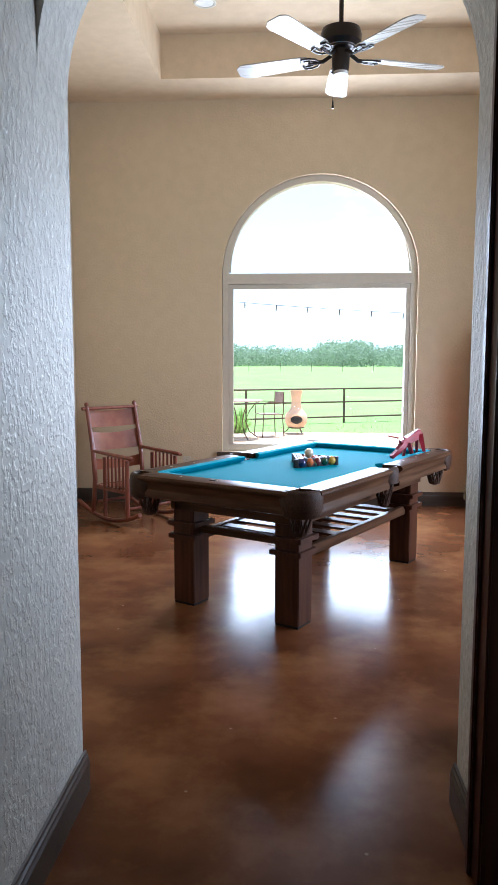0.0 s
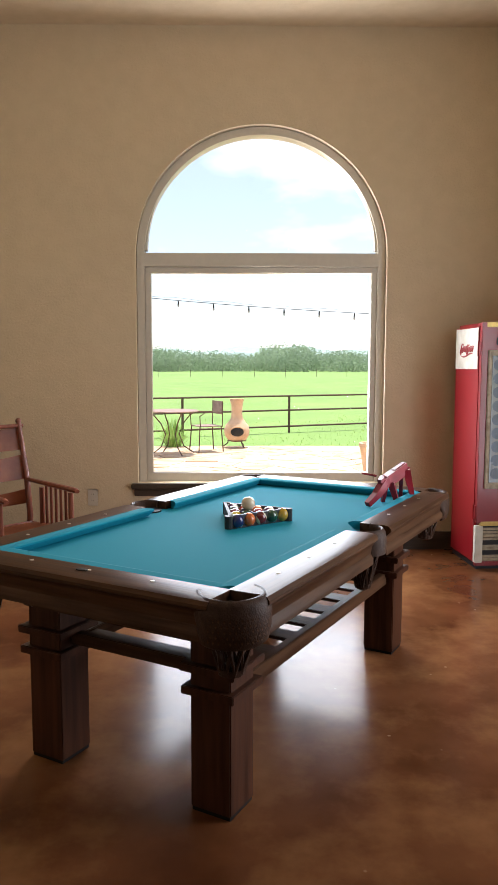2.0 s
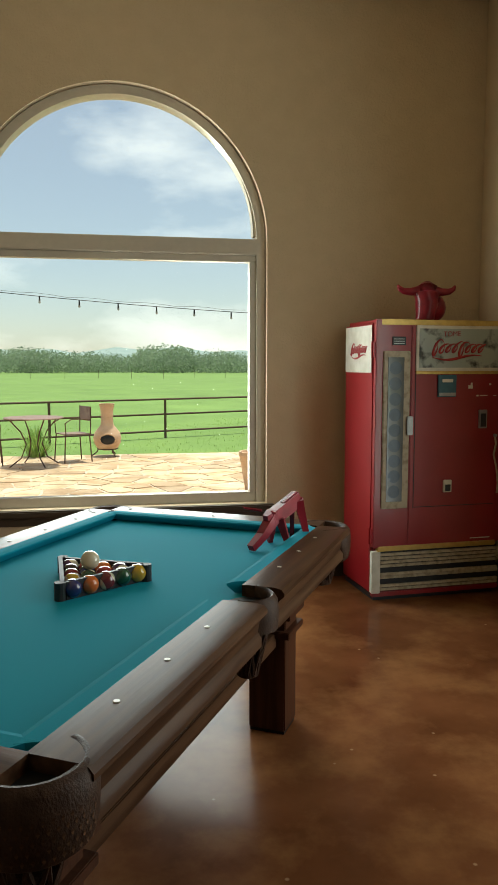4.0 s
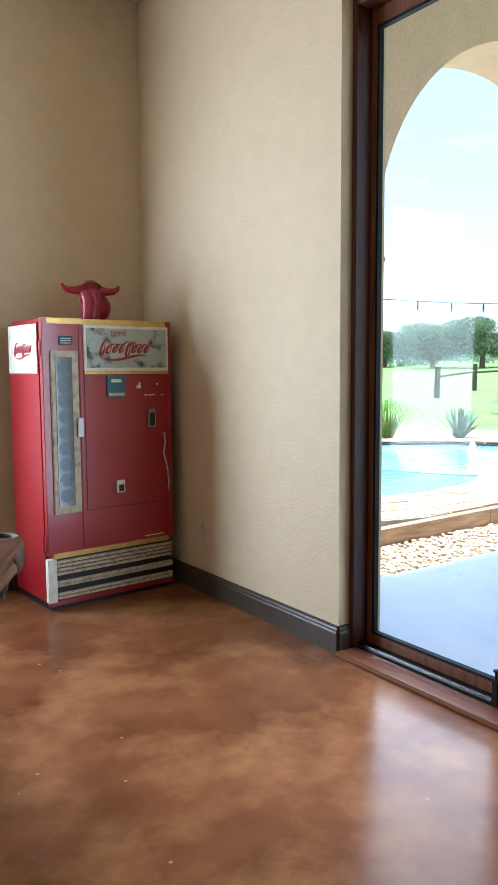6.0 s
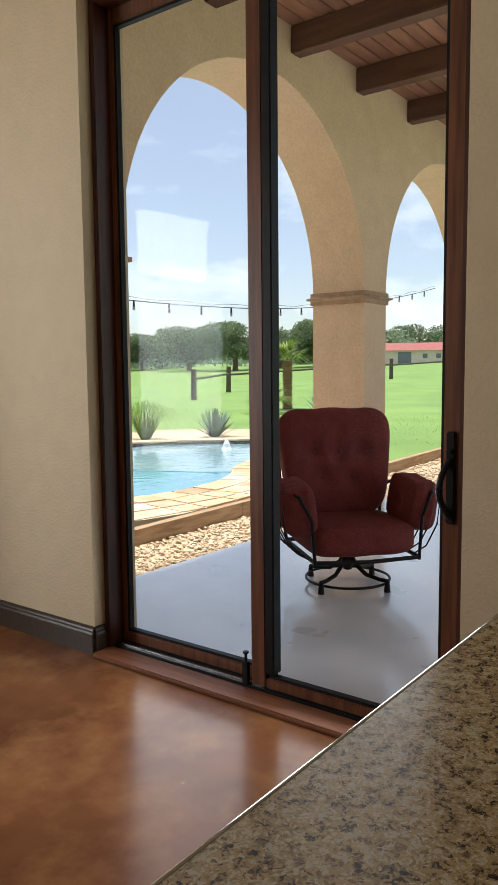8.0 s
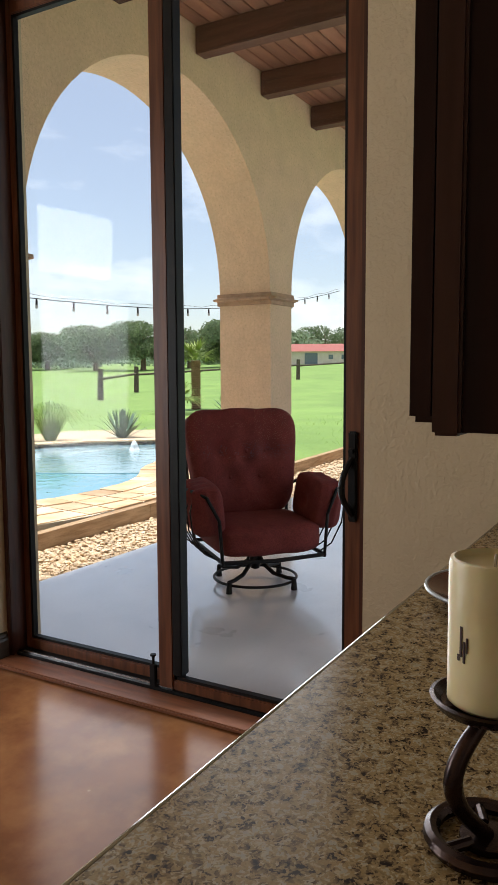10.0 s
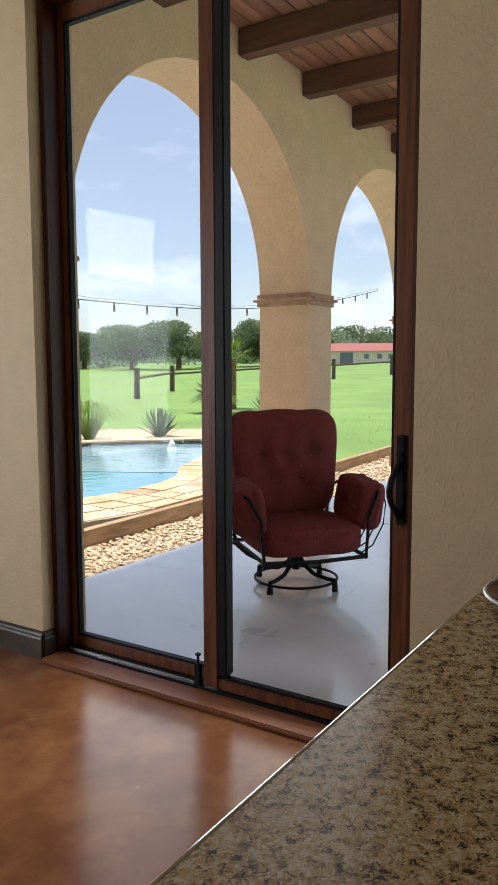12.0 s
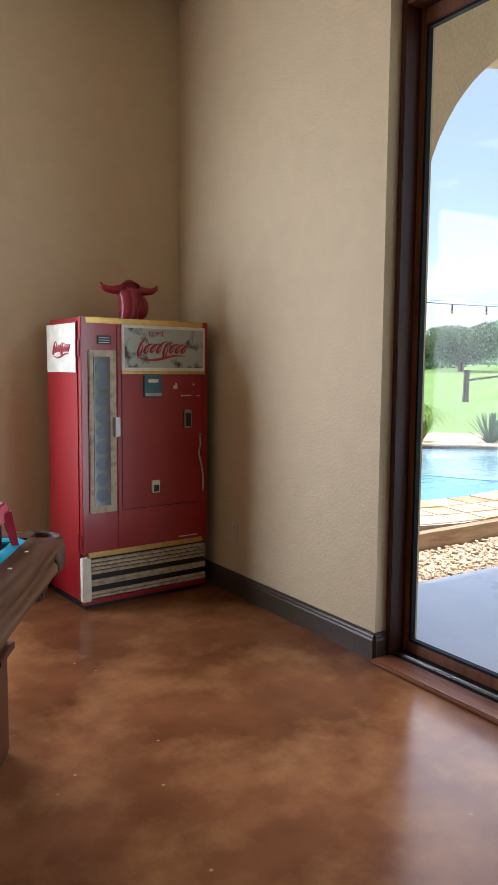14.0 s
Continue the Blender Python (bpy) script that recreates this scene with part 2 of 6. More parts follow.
def lathe(bm, profile, c=(0, 0, 0), n=24, sx=1.0, sy=1.0):
    rings = []
    for r, z in profile:
        rings.append([bm.verts.new((c[0] + sx * r * math.cos(2 * math.pi * k / n), c[1] + sy * r * math.sin(2 * math.pi * k / n), c[2] + z)) for k in range(n)])
    for a, b in zip(rings, rings[1:]):
        for k in range(n):
            bm.faces.new((a[k], a[(k + 1) % n], b[(k + 1) % n], b[k]))
    if profile[0][0] > 1e-4:
        bm.faces.new(rings[0][::-1])
    if profile[-1][0] > 1e-4:
        bm.faces.new(rings[-1])
    return bm


def tube(bm, points, r, n=8, closed=False, flat=1.0):
    pts = [Vector(p) for p in points]
    rings, up = [], Vector((0.13, 0.21, 0.97)).normalized()
    for k, p in enumerate(pts):
        a = pts[k - 1] if k or closed else p
        b = pts[(k + 1) % len(pts)] if k < len(pts) - 1 or closed else p
        d = (b - a).normalized()
        s = d.cross(up)
        s = s.normalized() if s.length > 1e-3 else Vector((1, 0, 0))
        w = s.cross(d).normalized()
        rr = r[k] if isinstance(r, (list, tuple)) else r
        rings.append([bm.verts.new(p + rr * (s * math.cos(2 * math.pi * j / n) + w * flat * math.sin(2 * math.pi * j / n))) for j in range(n)])
    pairs = list(zip(rings, rings[1:])) + ([(rings[-1], rings[0])] if closed else [])
    for a, b in pairs:
        for j in range(n):
            bm.faces.new((a[j], a[(j + 1) % n], b[(j + 1) % n], b[j]))
    if not closed:
        bm.faces.new(rings[0][::-1])
        bm.faces.new(rings[-1])
    return bm


def slab(bm, outline, axis, d0, d1):
    """A flat outline of (a, b) pairs, thick from d0 to d1 along the axis."""
    def place(a, b, d):
        return {"x": (d, a, b), "y": (a, d, b), "z": (a, b, d)}[axis]
    lo = [bm.verts.new(place(a, b, d0)) for a, b in outline]
    hi = [bm.verts.new(place(a, b, d1)) for a, b in outline]
    bm.faces.new(lo[::-1])
    bm.faces.new(hi)
    for k in range(len(outline)):
        j = (k + 1) % len(outline)
        bm.faces.new((lo[k], lo[j], hi[j], hi[k]))
    return bm


def arc(cx, cy, r, a0, a1, n):
    return [(cx + r * math.cos(radians(a0 + (a1 - a0) * k / n)), cy + r * math.sin(radians(a0 + (a1 - a0) * k / n))) for k in range(n + 1)]


def finish(bm, name, material, smooth=False, bevel=0.0):
    bmesh.ops.recalc_face_normals(bm, faces=bm.faces)
    me = bpy.data.meshes.new(name)
    if smooth:
        for f in bm.faces:
            f.smooth = True
        for e in bm.edges:
            if len(e.link_faces) == 2 and e.calc_face_angle(0.0) > radians(38):
                e.smooth = False
    bm.to_mesh(me)
    bm.free()
    me.materials.append(material)
    return me


def part(name, bm, material, parent, label="", smooth=False):
    ob = new(name, finish(bm, name, material, smooth))
    ob.parent = parent
    if label:
        tagged(ob, label)
    return ob


def thing(name, label, category, group="", at=None):
    ob = new(name)
    ob.empty_display_size = 0.1
    if at is not None:
        ob.matrix_world = at
    return tagged(ob, label, category, group)


def one(name, bm, material, label, category, group="", smooth=False, at=None):
    ob = new(name, finish(bm, name, material, smooth))
    if at is not None:
        ob.matrix_world = at
    return tagged(ob, label, category, group)


def structure(name, bm, material, label, category, smooth=False):
    return tagged(new(name, finish(bm, name, material, smooth)), label, category, kind="structure")


def holed_wall(bm, a0, a1, z0, z1, b0, b1, zb, zs, d0, d1, axis, arched=True, n=40):
    """A wall from a0 to a1 and z0 to z1 with an opening from b0 to b1, from zb up to zs and, where arched, a half circle above it."""
    def quad(points):
        bm.faces.new([bm.verts.new({"y": (a, d, z), "x": (d, a, z)}[axis]) for a, d, z in points])
    curve = [(b0 + b1 - a, z) for a, z in arc((b0 + b1) / 2, zs, (b1 - b0) / 2, 0, 180, n)] if arched else [(b0, zs), (b1, zs)]
    for d in (d0, d1):
        quad([(a0, d, z0), (b0, d, z0), (b0, d, z1), (a0, d, z1)])
        quad([(b1, d, z0), (a1, d, z0), (a1, d, z1), (b1, d, z1)])
        if zb > z0:
            quad([(b0, d, z0), (b1, d, z0), (b1, d, zb), (b0, d, zb)])
        for (p, q), (r, s) in zip(curve, curve[1:]):
            quad([(p, d, q), (r, d, s), (r, d, z1), (p, d, z1)])
    for (p, q), (r, s) in zip(curve, curve[1:]):
        quad([(p, d0, q), (r, d0, s), (r, d1, s), (p, d1, q)])
    for b in (b0, b1):
        quad([(b, d0, zb), (b, d1, zb), (b, d1, zs), (b, d0, zs)])
    if zb > z0:
        quad([(b0, d0, zb), (b1, d0, zb), (b1, d1, zb), (b0, d1, zb)])
    for a in (a0, a1):
        quad([(a, d0, z0), (a, d1, z0), (a, d1, z1), (a, d0, z1)])
    quad([(a0, d0, z1), (a1, d0, z1), (a1, d1, z1), (a0, d1, z1)])
    bmesh.ops.remove_doubles(bm, verts=bm.verts, dist=1e-4)
    return bm


# ---- the room ----
XW, XE, YS, YN, SOFFIT, TRAY = -2.15, 2.57, 2.26, 7.20, 3.78, 4.14
WX0, WX1, WZ0, WZ1 = -0.722, 1.118, 0.51, 2.19        # arched window
DY0, DY1, DZ = 3.37, 5.182, 3.06                        # sliding door
AX0, AX1, AZ = -0.687, 0.504, 2.15                     # arch to the passage

structure("floor", box(bm_new(), XW - 0.3, XE + 0.24, -2.4, YN + 0.2, -0.12, 0.0), M_FLOOR, "glossy brown and orange mottled stained concrete floor", "floor")
structure("wall_north", holed_wall(bm_new(), XW - 0.2, XE + 0.3, -0.1, 4.4, WX0, WX1, WZ0, WZ1, YN, YN + 0.22, "y"), M_WALL, "tan painted wall with a large arched window", "wall")
structure("wall_east", holed_wall(bm_new(), YS - 0.26, YN - 0.004, 0.0, 4.4, DY0, DY1, 0.0, DZ, XE, XE + 0.28, "x", False), M_WALL, "pale tan textured wall with a sliding glass door", "wall")
structure("wall_west", box(bm_new(), XW - 0.2, XW, YS - 0.26, YN - 0.004, -0.1, 4.4), M_WALL, "plain tan painted wall", "wall")
structure("wall_south", holed_wall(bm_new(), XW, XE - 0.004, 0.0, 4.4, AX0, AX1, 0.0, AZ, YS - 0.26, YS, "y"), M_PLASTER, "textured plaster wall with an arched opening", "wall")
structure("wall_passage_west", box(bm_new(), AX0 - 0.15, AX0, -2.3, YS - 0.26, -0.1, 2.9), M_PLASTER, "rough white knockdown plaster passage wall", "wall")
structure("wall_passage_east", box(bm_new(), AX1 + 0.04, AX1 + 0.2, -2.3, YS - 0.26, -0.1, 2.9), M_PLASTER, "plain plaster passage wall", "wall")
structure("wall_passage_south", box(bm_new(), AX0 - 0.15, AX1 + 0.2, -2.5, -2.304, -0.1, 2.9), M_PLASTER, "plain plaster wall at the end of the passage", "wall")
structure("ceiling_passage", box(bm_new(), AX0 - 0.15, AX1 + 0.2, -2.5, YS - 0.264, 2.904, 3.05), M_CEIL, "plain tan passage ceiling", "ceiling")

TX0, TX1, TY0, TY1 = -1.19, 1.61, 2.95, 6.66
bm = bm_new()
box(bm, XW, TX0, YS, YN, SOFFIT, TRAY + 0.2)
box(bm, TX1, XE, YS, YN, SOFFIT, TRAY + 0.2)
box(bm, TX0, TX1, YS, TY0, SOFFIT, TRAY + 0.2)
box(bm, TX0, TX1, TY1, YN, SOFFIT, TRAY + 0.2)
box(bm, TX0, TX1, TY0, TY1, TRAY, TRAY + 0.2)
structure("ceiling", bm, M_CEIL, "tan ceiling with a raised tray in its middle", "ceiling")
# unseen roof slab; the north eave is added to keep sun off the window
structure("roof", box(bm_new(), XW - 0.3, XE + 0.3, -2.5, YN + 1.0, 4.404, 4.6), M_CEIL, "plain unseen roof slab over the house with an added sun-blocking eave", "roof")


def baseboard(name, a, b, side):
    """A moulded board along a wall from a to b; side: the way that it faces."""
    a, b, s = Vector((*a, 0)), Vector((*b, 0)), Vector((*side, 0))
    bm = bm_new()
    prof = [(0, 0), (0.016, 0), (0.016, 0.098), (0.012, 0.108), (0.012, 0.116), (0.007, 0.124), (0.006, 0.132), (0, 0.136)]
    ends = [[bm.verts.new(p + s * d + Vector((0, 0, z))) for d, z in prof] for p in (a, b)]
    for k in range(len(prof)):
        j = (k + 1) % len(prof)
        bm.faces.new((ends[0][k], ends[0][j], ends[1][j], ends[1][k]))
    bm.faces.new(ends[0])
    bm.faces.new(ends[1][::-1])
    return structure(name, bm, M_BASE, "dark brown painted moulded baseboard", "baseboard")


baseboard("baseboard_north", (XW, YN - 0.001), (XE, YN - 0.001), (0, -1))
baseboard("baseboard_west", (XW + 0.001, YS), (XW + 0.001, YN - 0.016), (1, 0))
baseboard("baseboard_east", (XE - 0.001, DY1), (XE - 0.001, YN - 0.016), (-1, 0))
baseboard("baseboard_door_return", (XE - 0.001, DY1 - 0.001), (XE + 0.062, DY1 - 0.001), (0, -1))
baseboard("baseboard_south", (XW + 0.016, YS + 0.001), (AX0, YS + 0.001), (0, 1))
baseboard("baseboard_passage_west", (AX0 + 0.001, -2.3), (AX0 + 0.001, YS + 0.016), (1, 0))
baseboard("baseboard_arch_east", (AX1 - 0.001, 2.0), (AX1 - 0.001, YS + 0.016), (-1, 0))

# dark wood casing on the near side of the arch
casing = thing("door_casing", "dark brown stained wood casing beside the arch", "door casing")
part("casing_board", box(bm_new(), 0.478, 0.531, 1.86, 1.985, 0.0, 2.9, 0.006), M_DOORDARK, casing)
part("casing_bead", box(bm_new(), 0.466, 0.478, 1.93, 1.96, 0.0, 2.9, 0.004), M_DOORDARK, casing)

# arched window
win = thing("window_1", "large arched window with almond vinyl frame", "window")
win["kind"] = "structure"


def arch_ring(bm, x0, x1, z0, zs, w, y0, y1, n=40):
    """An upright frame with a half-round head, w wide."""
    outer = [(x0, z0)] + [(x0 + x1 - a, z) for a, z in arc((x0 + x1) / 2, zs, (x1 - x0) / 2, 0, 180, n)] + [(x1, z0)]
    inner = [(x0 + w, z0)] + [(x0 + x1 - a, z) for a, z in arc((x0 + x1) / 2, zs, (x1 - x0) / 2 - w, 0, 180, n)] + [(x1 - w, z0)]
    v = [[[bm.verts.new((a, y, z)) for a, z in line] for line in (outer, inner)] for y in (y0, y1)]
    for k in range(len(outer) - 1):
        bm.faces.new((v[0][0][k], v[0][0][k + 1], v[0][1][k + 1], v[0][1][k]))
        bm.faces.new((v[1][0][k], v[1][1][k], v[1][1][k + 1], v[1][0][k + 1]))
        bm.faces.new((v[0][1][k], v[0][1][k + 1], v[1][1][k + 1], v[1][1][k]))
        bm.faces.new((v[0][0][k], v[1][0][k], v[1][0][k + 1], v[0][0][k + 1]))
    return bm


part("window_frame", arch_ring(bm_new(), WX0 + 0.004, WX1 - 0.004, WZ0, WZ1, 0.055, YN + 0.05, YN + 0.16), M_VINYL, win)
part("arch_bead", arch_ring(bm_new(), WX0 + 0.059, WX1 - 0.059, WZ1 + 0.04, WZ1 + 0.04, 0.02, YN + 0.075, YN + 0.14), M_VINYL, win)
part("mullion", box(bm_new(), WX0 + 0.03, WX1 - 0.03, YN + 0.045, YN + 0.165, WZ1 - 0.08, WZ1 + 0.02, 0.006), M_VINYL, win)
part("sash_top", box(bm_new(), WX0 + 0.059, WX1 - 0.059, YN + 0.07, YN + 0.14, WZ1 - 0.122, WZ1 - 0.08, 0.004), M_VINYL, win)
part("sash_bottom", box(bm_new(), WX0 + 0.059, WX1 - 0.059, YN + 0.07, YN + 0.14, WZ0, WZ0 + 0.065, 0.004), M_VINYL, win)
for a, b in ((WX0 + 0.059, WX0 + 0.102), (WX1 - 0.102, WX1 - 0.059)):
    part("sash_stile", box(bm_new(), a, b, YN + 0.07, YN + 0.14, WZ0 + 0.065, WZ1 - 0.122, 0.004), M_VINYL, win)
p = part("pane", box(bm_new(), WX0 + 0.07, WX1 - 0.07, YN + 0.1, YN + 0.106, WZ0 + 0.04, WZ1 - 0.1), M_GLASS, win)
p.visible_shadow = False
bm = bm_new()
slab(bm, arc((WX0 + WX1) / 2, WZ1 + 0.01, (WX1 - WX0) / 2 - 0.045, 0, 180, 40), "y", YN + 0.1, YN + 0.106)
p = part("arched_pane", bm, M_GLASS, win)
p.visible_shadow = False
sill = structure("window_sill", box(bm_new(), WX0 - 0.05, WX1 + 0.05, YN - 0.05, YN + 0.05, WZ0 - 0.045, WZ0 - 0.002, 0.008), M_BASE, "dark brown wooden window sill", "window sill")
structure("sill_apron", box(bm_new(), WX0 - 0.03, WX1 + 0.03, YN - 0.018, YN - 0.001, WZ0 - 0.1, WZ0 - 0.047, 0.005), M_BASE, "dark brown wooden apron below the sill", "trim")

# sliding door
door = thing("sliding_door", "brown wooden sliding glass door, closed", "sliding door")
door["kind"] = "structure"
J0, J1 = DY0 + 0.004, DY1 - 0.004
part("jamb", box(bm_new(), 2.632, 2.80, J1 - 0.03, J1, 0.0, DZ - 0.004, 0.004), M_DOORDARK, door, "dark stained jamb")
part("jamb", box(bm_new(), 2.632, 2.80, J0, J0 + 0.035, 0.0, DZ - 0.004, 0.004), M_DOORDARK, door, "dark stained jamb")
part("head", box(bm_new(), 2.632, 2.80, J0 + 0.035, J1 - 0.03, DZ - 0.05, DZ - 0.004, 0.004), M_DOORWOOD, door)
part("threshold", box(bm_new(), 2.53, 2.66, DY0 - 0.0, DY1 - 0.018, 0.001, 0.022, 0.006), M_SILLWOOD, door, "reddish wooden threshold board")
part("track", box(bm_new(), 2.662, 2.79, J0 + 0.035, J1 - 0.03, 0.001, 0.032), M_BLACK, door, "black metal track")
part("track_rail", box(bm_new(), 2.672, 2.678, 4.25, J1 - 0.03, 0.032, 0.042), plain("track_steel", (0.5, 0.5, 0.5), 0.25, 1.0), door)


def door_panel(y0, y1, x0, x1, left, right, bottom, label):
    pan = part("panel_stile", box(bm_new(), x0, x1, y1 - left, y1, 0.034, DZ - 0.05, 0.005), M_DOORWOOD, door, label)
    part("panel_stile", box(bm_new(), x0, x1, y0, y0 + right, 0.034, DZ - 0.05, 0.005), M_BLACK if y0 > 4 else M_DOORWOOD, door)
    part("bottom_rail", box(bm_new(), x0 + 0.001, x1 - 0.001, y0 + right, y1 - left, 0.034, bottom, 0.005), M_DOORWOOD, door)
    part("top_rail", box(bm_new(), x0 + 0.001, x1 - 0.001, y0 + right, y1 - left, DZ - 0.125, DZ - 0.052, 0.005), M_DOORWOOD, door)
    g = 0.012
    bm = bm_new()
    xm = (x0 + x1) / 2
    for a, b, c, d in ((y0 + right, y0 + right + g, bottom, DZ - 0.125), (y1 - left - g, y1 - left, bottom, DZ - 0.125), (y0 + right, y1 - left, bottom, bottom + g), (y0 + right, y1 - left, DZ - 0.125 - g, DZ - 0.125)):
        box(bm, xm - 0.014, xm + 0.014, a, b, c, d)
    part("gasket", bm, M_BLACK, door, "black rubber glazing gasket")
    p = part("pane", box(bm_new(), xm - 0.003, xm + 0.003, y0 + right - 0.004, y1 - left + 0.004, bottom - 0.004, DZ - 0.121), M_GLASS, door)
    p.visible_shadow = False
    return pan


door_panel(4.24, J1 - 0.03, 2.722, 2.766, 0.032, 0.07, 0.085, "fixed panel stile")
door_panel(J0 + 0.035, 4.315, 2.668, 2.718, 0.075, 0.07, 0.078, "sliding panel stile")
part("interlock", box(bm_new(), 2.664, 2.72, 4.195, 4.24, 0.1, DZ - 0.13, 0.004), M_BLACK, door, "black interlock strip")
latch = part("floor_bolt", box(bm_new(), 2.655, 2.675, 4.325, 4.355, 0.03, 0.13, 0.003), M_BLACK, door, "black sliding door floor bolt")
part("bolt_knob", rod(bm_new(), (2.665, 4.34, 0.13), (2.665, 4.34, 0.165), 0.006), M_BLACK, latch)
part("bolt_cap", rod(bm_new(), (2.665, 4.34, 0.165), (2.665, 4.34, 0.172), 0.013), M_BLACK, latch)
hd = part("handle_plate", box(bm_new(), 2.652, 2.668, 3.43, 3.462, 0.825, 1.145, 0.005), M_BLACK, door, "black door handle plate")
part("handle_pull", tube(bm_new(), [(2.655, 3.447, 0.85)] + [(2.655 - 0.05 * math.sin(math.pi * k / 12), 3.447 + 0.02 * math.sin(math.pi * k / 12), 0.85 + 0.2 * k / 12) for k in range(1, 12)] + [(2.655, 3.447, 1.05)], 0.011), M_BLACK, hd, smooth=True)
part("thumb_turn", box(bm_new(), 2.635, 2.652, 3.436, 3.456, 1.07, 1.085, 0.003), M_BLACK, hd)

# ---- outdoors ----
XS = [-600, -300, -150, -80, -40, -20, 0, 20, 35, 50, 65, 80, 95, 110, 125, 160, 250, 500, 900]
YS_LIST = [-400, -150, -60, -20, 0, 20, 40, 60, 80, 110, 150, 220, 330, 600, 1500]


def land(x, y):
    """The pasture lies flat and rises gently towards the barn."""
    return -0.25 + 2.9 * min(1.0, max(0.0, (x - 34) / 88))


bm = bm_new()
grid = [[bm.verts.new((x, y, land(x, y))) for y in YS_LIST] for x in XS]
for i in range(len(XS) - 1):
    for j in range(len(YS_LIST) - 1):
        bm.faces.new((grid[i][j], grid[i + 1][j], grid[i + 1][j + 1], grid[i][j + 1]))
structure("ground", bm, M_GRASS, "green pasture that reaches the horizon", "ground", True)
structure("patio_slab", box(bm_new(), XE + 0.24, 14.0, -6.0, 6.1, -0.4, -0.03), M_PATIO, "smooth pale grey concrete patio slab", "patio")
AY0, AY1, ASP = 6.1, 6.7, 2.13
bm = bm_new()
for c0, c1, b0, b1 in ((2.86, 7.205, 3.69, 6.97), (7.205, 10.935, 7.44, 10.70), (10.935, 14.66, 11.17, 14.43)):
    one_bm = holed_wall(bm_new(), c0, c1, -0.3, 4.35, b0, b1, -0.29, ASP, AY0, AY1, "y")
    me = bpy.data.meshes.new("bay")
    one_bm.to_mesh(me)
    one_bm.free()
    bm.from_mesh(me)
    bpy.data.meshes.remove(me)
structure("wall_arcade", bm, M_STUCCO, "tan stucco arcade wall with round arches", "arcade")

for k, (c0, c1) in enumerate(((2.9, 3.69), (6.97, 7.44), (10.70, 11.17))):
    g = 0.07
    bm = box(bm_new(), c0 - (g if k else 0), c1 + g, AY0 - g, AY1 + g, 2.02, 2.14)
    bmesh.ops.bevel(bm, geom=[e for e in bm.edges], offset=0.05, segments=5, affect="EDGES", clamp_overlap=True)
    structure("impost", bm, M_IMPOST, "sand brown rounded stone impost band round the pier", "moulding", True)
    if k == 2:
        structure("pier_base", box(bm_new(), c0 - 0.03, c1 + 0.03, AY0 - 0.03, AY1 + 0.03, -0.3, 0.08, 0.01), M_IMPOST, "brown stone pier base", "moulding")
structure("patio_ceiling", box(bm_new(), 2.86, 14.6, 2.0, 6.098, 4.22, 4.3), M_PLANK, "red-brown plank porch ceiling", "ceiling")
structure("patio_roof", box(bm_new(), 2.9, 14.7, 1.9, 6.9, 4.36, 4.5), M_STUCCO, "porch roof slab", "roof")
bm = bm_new()
for k in range(29):
    y = 6.09 - 0.14 * k
    box(bm, 2.87, 14.5, y - 0.131, y, 4.2, 4.219, 0.004)
structure("ceiling_boards", bm, M_PLANK, "red-brown tongue and groove porch ceiling boards", "ceiling")
for k in range(-2, 7):
    one("ceiling_beam", box(bm_new(), 5.66 + 1.115 * k, 5.80 + 1.115 * k, 2.0, 6.097, 3.98, 4.198, 0.008), M_BEAM, "dark brown exposed wooden porch beam", "beam", "porch ceiling beams")

# ---- pool table ----
M_TABLE = wood("table_wood", (0.042, 0.019, 0.010), (0.090, 0.045, 0.024), 2.0, 0.32, along=0, spec=0.06)
M_TABLEY = wood("table_wood_across", (0.042, 0.019, 0.010), (0.090, 0.045, 0.024), 2.0, 0.32, along=1, spec=0.06)
M_LEG = wood("table_leg_wood", (0.040, 0.014, 0.007), (0.075, 0.028, 0.014), 2.0, 0.45, along=2, spec=0.12)
M_CLOTH = surf("blue_cloth", (0.008, 0.235, 0.330), (0.011, 0.265, 0.370), 300.0, 0.9, 0.1, 900.0, big=0.0, bump_distance=0.001, spec=0.15)
M_LEATHER = surf("pocket_leather", (0.034, 0.017, 0.011), (0.055, 0.029, 0.018), 60.0, 0.5, 0.5, 240.0, (1, 1, 0.7), bump_distance=0.003, spec=0.12)
M_DIAMOND = plain("rail_sight", (0.55, 0.5, 0.42), 0.3)
TABLE = pose(0.070, 4.706, 0, 0, 0, 60.15)
table = thing("pool_table", "dark wooden pool table with bright blue cloth", "pool table", at=TABLE @ Matrix.Diagonal((1, 1, 0.978, 1)))
HL, HW, BED = 1.07, 0.60, 0.75
CLOTH_TOP = BED * 0.978


def swept(bm, profile, s0, s1, miter=0.0, corner=0.4):
    """A profile of (across, z) drawn from s0 to s1; the ends lean by miter per metre across."""
    a = [bm.verts.new((s0 + (corner - y) * miter, y, z)) for y, z in profile]
    b = [bm.verts.new((s1 - (corner - y) * miter, y, z)) for y, z in profile]
    n = len(profile)
    for k in range(n):
        j = (k + 1) % n
        bm.faces.new((a[k], a[j], b[j], b[k]))
    bm.faces.new(a[::-1])
    bm.faces.new(b)
    return bm


def rail_profile(edge):
    return [(edge - 0.13, 0.74), (edge - 0.13, 0.786), (edge - 0.03, 0.787), (edge - 0.010, 0.783), (edge - 0.001, 0.772), (edge - 0.001, 0.762),
            (edge - 0.014, 0.750), (edge - 0.024, 0.735), (edge - 0.028, 0.705), (edge - 0.018, 0.688), (edge - 0.018, 0.665), (edge - 0.04, 0.655), (edge - 0.13, 0.655)]


